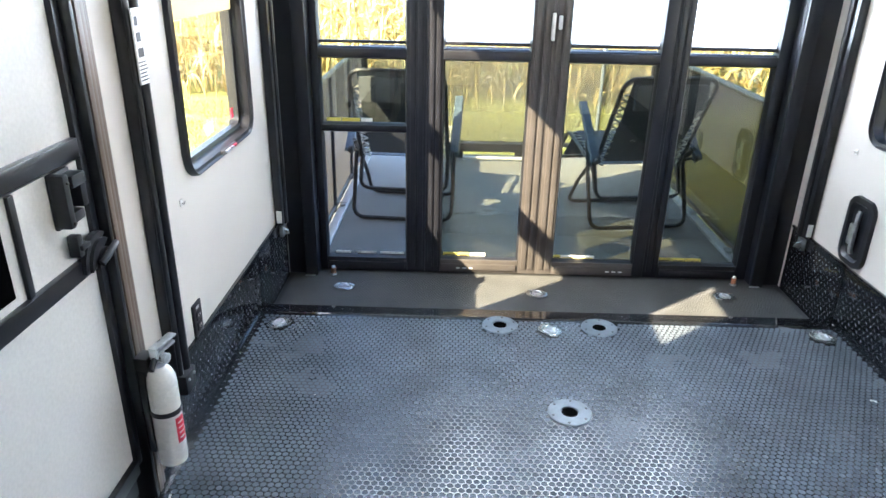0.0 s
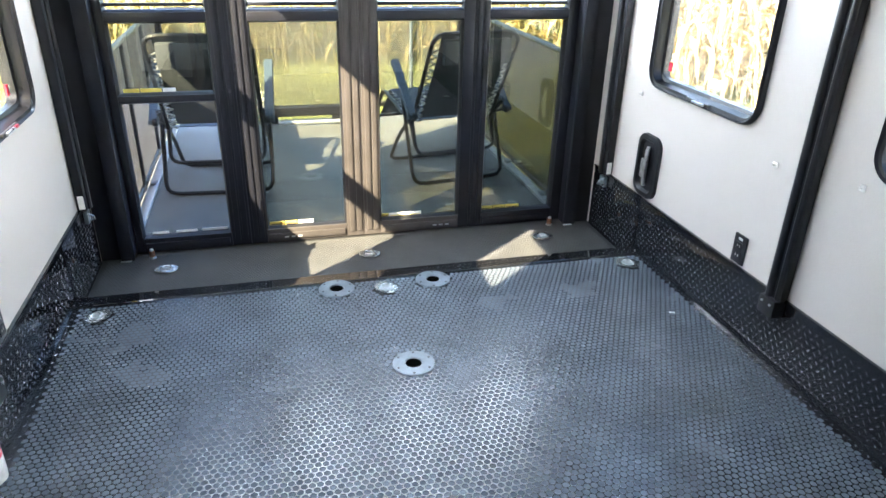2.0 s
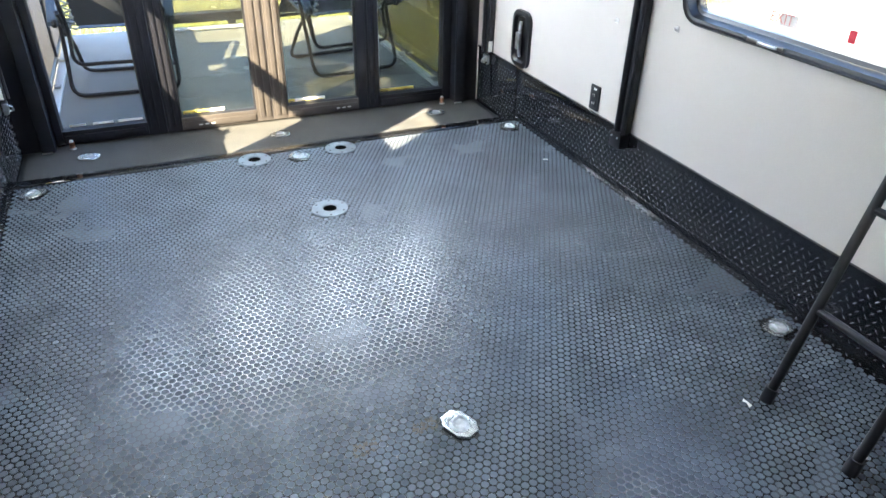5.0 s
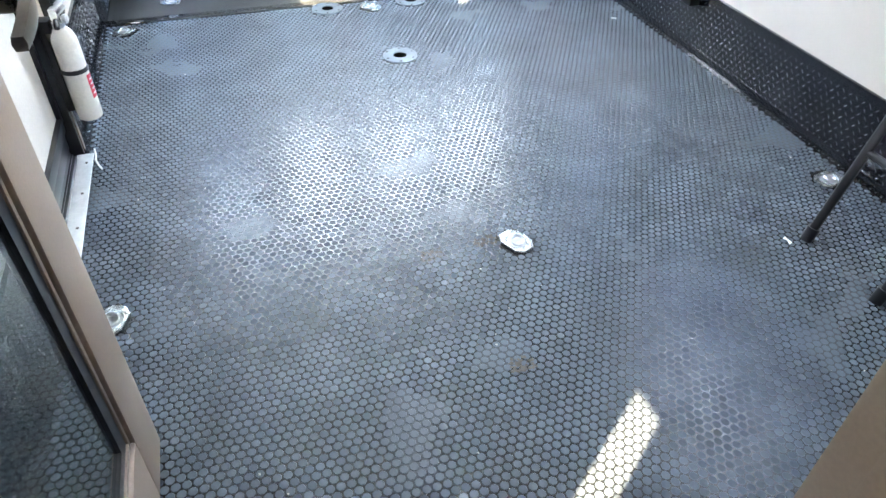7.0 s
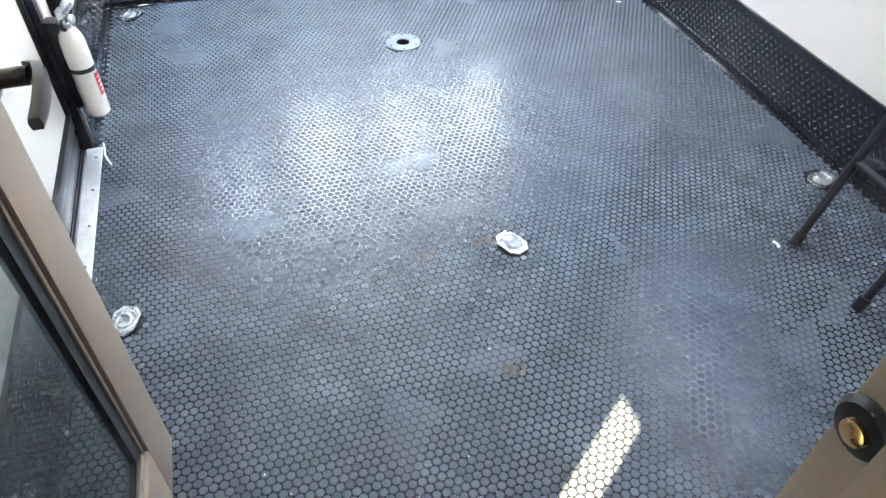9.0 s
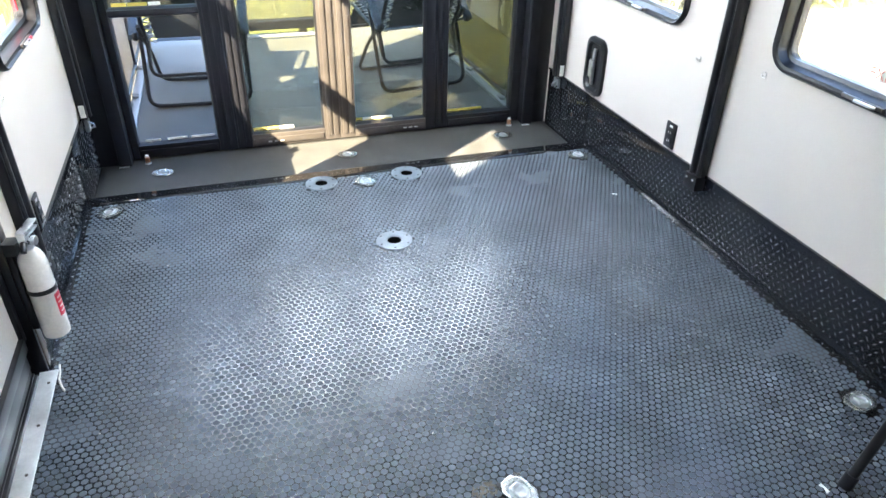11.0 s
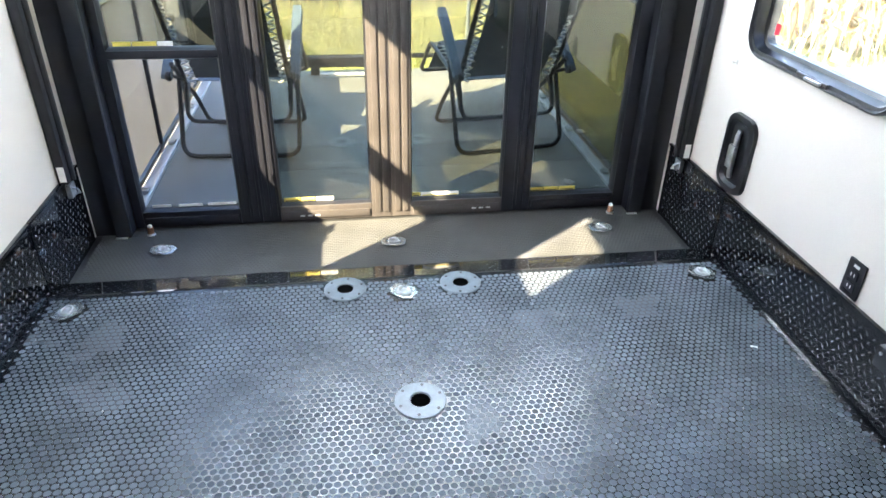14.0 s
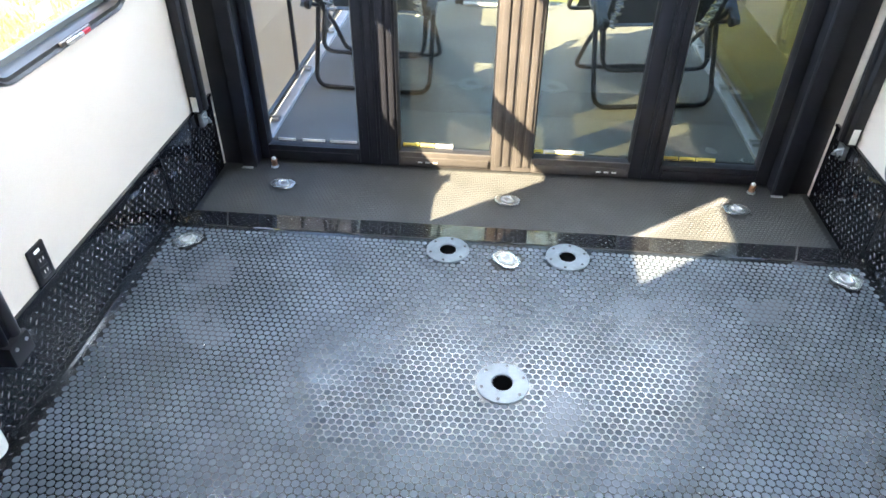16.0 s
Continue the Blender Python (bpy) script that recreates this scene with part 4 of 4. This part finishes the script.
# ---- bunk ladder ----
def ladder():
    root = thing("bunk_ladder", (0.77, -2.725, 0.0), "black steel bunk ladder leaning towards the side wall", "ladder")
    lean = 0.245

    def at(dy, z):
        return (lean * z, dy, z)
    for dy in (-0.125, 0.125):
        part("rail", sweep(bag(), [at(dy, 0.02), at(dy, 0.5), at(dy, 1.0), at(dy, 1.45)], 0.0125, 12), M["tube"], root)
        part("foot", sweep(bag(), [at(dy, 0.0), at(dy, 0.012), at(dy, 0.04)], 0.0175, 12), M["black_trim"], root, "black rubber foot")
    for z in (0.27, 0.53, 0.79, 1.05, 1.31):
        bm = bag()
        sweep(bm, [at(-0.125, z), at(0.125, z)], 0.010, 10)
        part("rung", bm, M["tube"], root)


ladder()


# ---- inner glass door, standing open ----
def inner_door():
    x1 = -0.900
    x0 = x1 - 0.036
    y0, y1 = BACK, -2.758
    root = thing("door_inner", (x1, y1, 0.012), "brown-framed inner door of smoked glass, standing open", "door")
    root["kind"] = "structure"
    L, H = y1 - y0 - 0.015, 1.945

    def b(bm, ya, yb, za, zb, xa=-0.036, xb=0.0, bev=0.005):
        return box(bm, xa, xb, ya, yb, za, zb, bev)
    part("stile", b(b(bag(), -0.125, 0.0, 0.0, H), -0.135, -0.125, 0.17, H - 0.1, -0.03, -0.008, 0.002), M["bronze"], root)
    part("stile", b(bag(), -L, -L + 0.125, 0.0, H), M["bronze"], root)
    part("bottom_rail", b(b(bag(), -L + 0.125, -0.125, 0.0, 0.17), -L + 0.135, -0.135, 0.17, 0.18, -0.03, -0.008, 0.002), M["bronze"], root)
    part("top_rail", b(bag(), -L + 0.125, -0.125, H - 0.1, H), M["bronze"], root)
    bm = bag()
    for ya, yb, za, zb in ((-0.165, -0.135, 0.18, H - 0.1), (-L + 0.125, -L + 0.15, 0.18, H - 0.1), (-L + 0.15, -0.165, 0.18, 0.20)):
        b(bm, ya, yb, za, zb, -0.03, -0.012, 0.0)
    part("glazing_bead", bm, M["black_trim"], root)
    pane = part("pane", b(bag(), -L + 0.125, -0.13, 0.172, H - 0.1, -0.023, -0.018, 0.0), M["glass_smoke"], root, "smoked glass pane")
    pane.visible_shadow = False
    for s in (1, -1):
        c = 0.002 if s > 0 else -0.038
        bm = bag()
        lathe(bm, ((0.027, c), (0.027, c + s * 0.008), (0.021, c + s * 0.013), (0.012, c + s * 0.015), (0.012, c + s * 0.05)), 20, (0, -0.034, 0.868), "x")
        part("rosette", bm, M["nickel"], root, "dark metal rosette")
        bm = bag()
        line = [(0.050, -0.020, 0.868, 0.012), (0.062, -0.030, 0.870, 0.013), (0.067, -0.050, 0.870, 0.013), (0.068, -0.075, 0.866, 0.012), (0.066, -0.10, 0.860, 0.010), (0.062, -0.122, 0.854, 0.008)]
        rings = []
        for xx, yy, zz, hh in line:
            xx = c + s * xx
            rings.append([bm.verts.new((xx + dx, yy, zz + dz)) for dx, dz in ((-0.006, -hh), (0.006, -hh), (0.008, 0.0), (0.006, hh), (-0.006, hh), (-0.008, 0.0))])
        for P, Q in zip(rings, rings[1:]):
            for k in range(6):
                bm.faces.new((P[k], P[(k + 1) % 6], Q[(k + 1) % 6], Q[k]))
        bm.faces.new(rings[0])
        bm.faces.new(rings[-1])
        part("lever", bm, M["nickel"], root, "curved dark metal lever handle")


inner_door()


def strike():
    root = thing("door_strike", (DX1 + 0.006, BACK - 0.010, 0.876), "round black latch keeper with a brass bolt on the door jamb", "latch")
    part("cup", lathe(bag(), ((0.027, 0.0), (0.027, -0.008), (0.022, -0.013), (0.014, -0.014)), 24, (0, 0, 0), "x"), M["black_trim"], root)
    part("bolt", lathe(bag(), ((0.011, -0.01), (0.011, -0.019), (0.008, -0.021)), 16, (0, 0, 0), "x"), M["brass"], root, "brass bolt")
    for dz in (-0.019, 0.019):
        part("screw", lathe(bag(), ((0.004, -0.008), (0.004, -0.0125), (0.002, -0.013)), 8, (0, 0.0, dz), "x"), M["alu"], root)


strike()

# ---- patio ----
DECK = -0.075
structure("patio_deck", box(bag(), -1.08, 1.08, 0.1, 2.18, DECK - 0.08, DECK), M["deck"], "grey rubber-coated fold-down patio deck", "deck")
for s in (-1, 1):
    root = thing("deck_edge_strip", (s * 1.035, 0.12, DECK), "white aluminium edge strip along the patio deck", "edge strip", "deck edge strips")
    part("strip", box(bag(), -0.024, 0.024, 0.0, 1.95, 0.0, 0.018, 0.003), M["alu"], root)
    for y in (0.18, 0.75, 1.3):
        part("hinge", box(bag(), -0.016, 0.016, y - 0.025, y + 0.025, 0.018, 0.034, 0.004), M["steel"], root)
        part("pin", sweep(bag(), [(-0.02, y, 0.034), (0.02, y, 0.034)], 0.006, 8), M["steel"], root)


def railing(name, p, q, posts, label, screen, low=0.03):
    """A mesh-filled railing panel between two floor points."""
    p, q = Vector((*p, DECK)), Vector((*q, DECK))
    root = thing(name, p, label, "railing", "patio railings")
    d = q - p
    side = Vector((-d.y, d.x, 0)).normalized() * 0.012
    for z, h in ((low, 0.03), (0.79, 0.03)):
        part("rail", sweep(bag(), [Vector((0, 0, z)), d + Vector((0, 0, z))], h * 0.55, 8), M["black_trim"], root)
    for k in range(posts):
        o = d * (k / (posts - 1))
        part("post", sweep(bag(), [o + Vector((0, 0, 0.0)), o + Vector((0, 0, 0.8))], 0.016, 8), M["black_trim"], root)
    bm = bag()
    A = [bm.verts.new(c) for c in (side * 0.1 + Vector((0, 0, low)), d + side * 0.1 + Vector((0, 0, low)), d + side * 0.1 + Vector((0, 0, 0.79)), side * 0.1 + Vector((0, 0, 0.79)))]
    bm.faces.new(A)
    thicken(bm, 0.002)
    part("mesh_panel", bm, screen, root, "dark see-through mesh")
    return root


railing("patio_railing", (-1.075, 0.14), (-1.075, 2.12), 4, "black patio railing filled with grey mesh", M["mesh_side"])
railing("patio_railing", (1.075, 0.14), (1.075, 2.12), 2, "black patio railing filled with dark mesh", M["mesh"])
railing("patio_gate", (-1.05, 2.14), (1.05, 2.14), 2, "black patio gate filled with dark mesh", M["mesh_gate"], 0.10)
root = thing("gate_pole", (0.68, 2.12, DECK), "pale metal pole at the patio gate", "pole")
part("tube", sweep(bag(), [(0, 0, 0), (0, 0, 1.0)], 0.014, 12), M["flange"], root)
root = thing("gate_beam", (-0.1, 2.08, DECK), "dark padded beam across the foot of the gate", "beam")
part("beam", box(bag(), -0.42, 0.30, -0.03, 0.03, 0.05, 0.12, 0.02), M["black_trim"], root)
for x in (-0.25, 0.2):
    part("foot", box(bag(), x - 0.03, x + 0.03, -0.02, 0.02, 0.0, 0.055, 0.006), M["black_trim"], root)
root = thing("gate_tube", (0.0, 2.0, DECK), "silver tube lying along the deck edge", "tube")
part("tube", sweep(bag(), [(-0.32, 0, 0.022), (0.22, 0, 0.022)], 0.014, 10), M["alu"], root)


def bend(points, r=0.07, seg=5):
    """Rounds the corners of a line of points."""
    pts = [Vector(p) for p in points]
    out = [pts[0]]
    for a, b, c in zip(pts, pts[1:], pts[2:]):
        u, w = (a - b).normalized() * r, (c - b).normalized() * r
        for k in range(seg + 1):
            s = k / seg
            out.append((b + u) * (1 - s) ** 2 + b * 2 * s * (1 - s) + (b + w) * s ** 2)
    return out + [pts[-1]]


def folding_chair():
    """A folding lounge chair seen from behind; it faces +y, its feet stand at z = 0."""
    root = thing("lounge_chair", (0, 0, 0), "black folding lounge chair with laced sling and blue-grey armrests", "chair", "patio chairs")
    hw = 0.245
    bt, bb = Vector((0, -0.20, 0.86)), Vector((0, 0.10, 0.34))   # back: top, bottom
    sf = Vector((0, 0.60, 0.42))                                # seat front
    back = bend([(-hw, bb.y, bb.z), (-hw, bt.y, bt.z), (hw, bt.y, bt.z), (hw, bb.y, bb.z)], 0.08)
    part("back_frame", sweep(bag(), back, 0.0115, 10), M["tube"], root)
    seat = bend([(-hw, bb.y - 0.05, bb.z - 0.13), (-hw, bb.y + 0.02, bb.z - 0.01), (-hw, sf.y, sf.z), (-hw, sf.y + 0.22, sf.z - 0.22), (hw, sf.y + 0.22, sf.z - 0.22), (hw, sf.y, sf.z), (hw, bb.y + 0.02, bb.z - 0.01), (hw, bb.y - 0.05, bb.z - 0.13)], 0.05)
    part("seat_frame", sweep(bag(), seat, 0.0115, 10), M["tube"], root)

    def sling(a, b, sag, w):
        bm = bag()
        n = (b - a).cross(Vector((1, 0, 0))).normalized()
        grid = []
        for i in range(13):
            s = i / 12
            row = []
            for j in range(9):
                t = j / 8 * 2 - 1
                row.append(bm.verts.new(a.lerp(b, s) + Vector((t * w, 0, 0)) + n * sag * math.sin(math.pi * s) * (1 - 0.3 * t * t)))
            grid.append(row)
        for i in range(12):
            for j in range(8):
                bm.faces.new((grid[i][j], grid[i][j + 1], grid[i + 1][j + 1], grid[i + 1][j]))
        thicken(bm, 0.003)
        return bm
    part("backrest", sling(bt + Vector((0, 0.01, -0.012)), bb + Vector((0, 0.02, 0.02)), 0.03, hw - 0.045), M["sling"], root, "black fabric back sling")
    part("seat", sling(bb + Vector((0, 0.03, 0.0)), sf, 0.03, hw - 0.045), M["sling"], root, "black fabric seat sling")
    part("leg_sling", sling(sf, sf + Vector((0, 0.20, -0.20)), 0.0, hw - 0.045), M["sling"], root)
    part("headrest", box(bag(), -0.19, 0.19, bt.y - 0.012, bt.y + 0.03, bt.z - 0.16, bt.z - 0.03, 0.015), M["sling"], root, "black padded headrest")
    for s in (-1, 1):
        bm = bag()
        for k in range(22):
            q = bt.lerp(bb, 0.16 + 0.84 * (k + 0.5) / 22)
            up = (bt - bb).normalized()
            d = 0.012 * (1 if k % 2 else -1)
            sweep(bm, [q + Vector((s * hw, 0, 0)) + up * d, q + Vector((s * (hw - 0.05), 0, 0)) - up * d], 0.0050, 6)
        part("lacing", bm, M["lace"], root, "grey elastic lacing")
        bm = bag()
        for k in range(11):
            q = bb.lerp(sf, (k + 0.5) / 11)
            sweep(bm, [q + Vector((s * hw, 0.012 * (1 if k % 2 else -1), 0)), q + Vector((s * (hw - 0.05), -0.012 * (1 if k % 2 else -1), 0))], 0.0042, 6)
        part("lacing", bm, M["lace"], root)
        x = s * (hw + 0.045)
        bm = bag()
        pts = [(-0.03, 0.395), (0.04, 0.45), (0.12, 0.525), (0.19, 0.59), (0.26, 0.645)]
        for (ya, za), (yb, zb) in zip(pts, pts[1:]):
            vs = [bm.verts.new((x + dx, y, z + dz)) for y, z in ((ya, za), (yb, zb)) for dx, dz in ((-0.026, 0.0), (0.026, 0.0), (0.020, 0.022), (-0.020, 0.022))]
            for q in ((0, 1, 5, 4), (1, 2, 6, 5), (2, 3, 7, 6), (3, 0, 4, 7)):
                bm.faces.new([vs[i] for i in q])
            if ya == pts[0][0]:
                bm.faces.new(vs[:4])
            if yb == pts[-1][0]:
                bm.faces.new(vs[4:])
        bmesh.ops.remove_doubles(bm, verts=bm.verts, dist=1e-5)
        part("armrest", bm, M["arm"], root, "blue-grey plastic armrest")
        part("arm_bar", sweep(bag(), [(x, 0.0, 0.415), (x - s * 0.01, 0.03, 0.39), (s * hw, bb.y, bb.z + 0.02)], 0.009, 8), M["tube"], root)
        part("pivot", lathe(bag(), ((0.02, -0.012), (0.024, 0.0), (0.02, 0.012)), 14, (x - s * 0.01, -0.02, 0.405), "x"), M["black_trim"], root, "black plastic pivot knob")
    x = hw + 0.035
    rear = bend([(-x, 0.20, 0.57), (-x, 0.06, 0.20), (-x, -0.02, 0.012), (x, -0.02, 0.012), (x, 0.06, 0.20), (x, 0.20, 0.57)], 0.07)
    part("leg_loop", sweep(bag(), rear, 0.0115, 10), M["tube"], root)
    x -= 0.02
    front = bend([(-x, -0.02, 0.46), (-x, 0.28, 0.22), (-x, 0.46, 0.012), (x, 0.46, 0.012), (x, 0.28, 0.22), (x, -0.02, 0.46)], 0.07)
    part("leg_loop", sweep(bag(), front, 0.0115, 10), M["tube"], root)
    low = bend([(-hw, bb.y, bb.z), (-hw, 0.03, 0.17), (hw, 0.03, 0.17), (hw, bb.y, bb.z)], 0.06)
    part("stay_loop", sweep(bag(), low, 0.0105, 10), M["tube"], root)
    return root


chair = folding_chair()
chair.matrix_basis = pose(0.655, 0.66, DECK, 0, 0, 9)
copy_thing(chair, pose(-0.67, 0.70, DECK, 0, 0, -4))

# ---- outdoors ----
GROUND = -0.95
bm = bag()
v = [bm.verts.new((x, y, GROUND)) for x, y in ((-400, -400), (400, -400), (400, 400), (-400, 400))]
bm.faces.new(v)
structure("ground", bm, M["grass"], "mown green lawn reaching to the horizon", "ground")
structure("gravel", box(bag(), 3.4, 16.0, -14.0, 4.9, GROUND - 0.05, GROUND + 0.008), M["gravel"], "pale gravel drive beside the trailer", "ground")
random.seed(11)
v, f = [], []
for _ in range(26000):
    if random.random() < 0.7:
        x, y = random.uniform(-7, 7), random.uniform(2.4, 8.6)
    else:
        x, y = random.uniform(-8, -1.6), random.uniform(-4, 8)
    k, h, a = len(v), random.uniform(0.03, 0.09), random.uniform(0, 6.28)
    dx, dy = math.cos(a) * 0.012, math.sin(a) * 0.012
    lx, ly = random.uniform(-0.04, 0.04), random.uniform(-0.04, 0.04)
    v += [(x - dx, y - dy, GROUND), (x + dx, y + dy, GROUND), (x + lx, y + ly, GROUND + h)]
    f.append((k, k + 1, k + 2))
me = bpy.data.meshes.new("grass")
me.from_pydata(v, [], f)
me.materials.append(M["blade"])
tagged(new("grass", me), "short green lawn grass", "grass", kind="stuff")


def corn_field(name, spots, label):
    """Ripe maize: jointed stalks, arching blades and a tassel for each spot (x, y)."""
    lv, lf, sv, sf = [], [], [], []
    for x, y in spots:
        h = random.uniform(1.9, 2.6)
        lx, ly = random.uniform(-0.15, 0.15), random.uniform(-0.15, 0.15)
        k = len(sv)
        for z, r in ((0, 0.016), (h, 0.006)):
            for i in range(4):
                sv.append((x + lx * z / h + r * math.cos(i * 1.57), y + ly * z / h + r * math.sin(i * 1.57), GROUND + z))
        sf += [(k + i, k + (i + 1) % 4, k + 4 + (i + 1) % 4, k + 4 + i) for i in range(4)]
        for n in range(random.randint(11, 15)):
            z = h * random.uniform(0.08, 0.97)
            a = random.uniform(0, 6.28)
            L, w, up = random.uniform(0.35, 0.75), random.uniform(0.022, 0.045), random.uniform(0.0, 0.9)
            ca, sa = math.cos(a), math.sin(a)
            k = len(lv)
            for i in range(5):
                s = i / 4
                r = L * (s - 0.25 * s * s * s)
                zz = GROUND + z + L * (up * s - (0.7 + up) * s * s)
                ww = w * (1 - s) ** 0.6 * (0.6 + 0.8 * min(1, s * 3)) + 0.001
                bx, by = x + lx * z / h + ca * r, y + ly * z / h + sa * r
                tw = random.uniform(-0.02, 0.02)
                lv += [(bx - sa * ww, by + ca * ww, zz + tw), (bx + sa * ww, by - ca * ww, zz - tw)]
            lf += [(k + 2 * i, k + 2 * i + 1, k + 2 * i + 3, k + 2 * i + 2) for i in range(4)]
    me = bpy.data.meshes.new(name)
    me.from_pydata(lv, [], lf)
    me.materials.append(M["corn"])
    ob = tagged(new(name, me), label, "corn", kind="stuff")
    stuff_mesh("stalks", sv, sf, M["corn_stalk"], ob, "dry corn stalks")


random.seed(21)
spots = []
for r in range(5):
    for i in range(105):
        spots.append((-13 + i * 0.25 + random.uniform(-0.06, 0.06), 8.9 + r * 0.55 + random.uniform(-0.08, 0.08)))
corn_field("corn_field", spots, "ripe golden corn standing at the end of the lawn")
spots = []
for r in range(4):
    for i in range(66):
        spots.append((4.7 + i * 0.15 + random.uniform(-0.06, 0.06), 5.3 + r * 0.55 + random.uniform(-0.08, 0.08)))
corn_field("corn_field", spots, "ripe golden corn standing beside the trailer")
spots = []
for r in range(4):
    for i in range(75):
        spots.append((-8.5 - r * 0.55 + random.uniform(-0.08, 0.08), -6 + i * 0.22 + random.uniform(-0.06, 0.06)))
corn_field("corn_field", spots, "ripe golden corn standing across the lawn")


def neighbour():
    root = thing("neighbour_trailer", (3.6, -0.16, GROUND), "white travel trailer with grey stripes parked alongside", "trailer")
    part("body", box(bag(), 0.0, 2.4, -6.0, 0.0, 0.55, 3.2, 0.12), M["rv_white"], root)
    for z, h in ((1.45, 0.16), (1.75, 0.05), (2.0, 0.09)):
        part("stripe", box(bag(), -0.006, 0.01, -5.7, -0.25, z, z + h, 0.002), M["rv_grey"], root, "grey painted stripe")
    part("corner_moulding", box(bag(), -0.01, 0.03, -0.05, 0.012, 0.6, 3.1, 0.005), M["alu"], root)
    part("skirt", box(bag(), 0.03, 2.37, -5.9, -0.1, 0.32, 0.56, 0.02), M["rv_grey"], root)
    for y in (-2.6, -3.4):
        wh = part("wheel", lathe(bag(), ((0.30, 0.06), (0.34, 0.10), (0.34, 0.22), (0.30, 0.26)), 24, (0, y, 0.34), "x"), M["black_trim"], root)
        part("rim", lathe(bag(), ((0.19, 0.04), (0.2, 0.07), (0.1, 0.08)), 20, (0, y, 0.34), "x"), M["alu"], wh)
    part("window", box(bag(), -0.012, 0.02, -2.0, -1.0, 1.9 + 0.3, 2.75, 0.01), M["hole"], root, "dark trailer window")


neighbour()

# ---- coin studs of the rubber floors ----
PITCH = 0.0203


def coin_shape(sides=8):
    ang = [2 * math.pi * k / sides + 0.3 for k in range(sides)]
    return [(0.0094 * math.cos(a), 0.0094 * math.sin(a), 0.0) for a in ang] + [(0.0085 * math.cos(a), 0.0085 * math.sin(a), 0.0010) for a in ang]


SHAPE = coin_shape()
N = 8
CF = [(k, (k + 1) % N, N + (k + 1) % N, N + k) for k in range(N)] + [tuple(range(N, 2 * N))]


def blocked(x, y):
    for px, py, r in ((0, -1.195, 0.073), (-0.188, -0.648, 0.073), (0.194, -0.648, 0.073)):
        if math.hypot(x - px, y - py) < r:
            return True
    for px, py in ((0, -0.682), (-1.035, -0.681), (1.035, -0.678), (0.005, -2.388), (-1.008, -2.388), (1.032, -2.384), (-0.86, -0.215), (0.84, -0.215), (0, -0.24)):
        if math.hypot(x - px, y - py) < 0.049:
            return True
    return False


def studs(x0, x1, y0, y1, z, pitch, near=None):
    """Staggered rows of studs running across the room."""
    v, f, single = [], [], []
    s = pitch / PITCH
    for j in range(int((y1 - y0) / (pitch * 0.866))):
        y = y0 + (j + 0.5) * pitch * 0.866
        for i in range(int((x1 - x0) / pitch)):
            x = x0 + (i + 0.5 + 0.5 * (j % 2)) * pitch
            if x > x1 - 0.006 or blocked(x, y):
                continue
            if near and near[0] < x < near[1] and near[2] < y < near[3] and len(single) < 300:
                single.append((x, y))
                continue
            k = len(v)
            v += [(x + p * s, y + q * s, z + h) for p, q, h in SHAPE]
            f += [tuple(k + q for q in face) for face in CF]
    return v, f, single


v, f, single = studs(-W + 0.028, W - 0.026, BACK + 0.02, LIP0 - 0.01, 0.0, PITCH, (-0.78, -0.42, -3.05, -2.76))
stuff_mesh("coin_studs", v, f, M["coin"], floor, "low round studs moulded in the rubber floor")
me = bpy.data.meshes.new("stud")
me.from_pydata(SHAPE, [], CF)
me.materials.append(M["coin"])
for x, y in single:
    ob = new("stud", me)
    ob.parent = floor
    ob.location = (x, y, 0.0)
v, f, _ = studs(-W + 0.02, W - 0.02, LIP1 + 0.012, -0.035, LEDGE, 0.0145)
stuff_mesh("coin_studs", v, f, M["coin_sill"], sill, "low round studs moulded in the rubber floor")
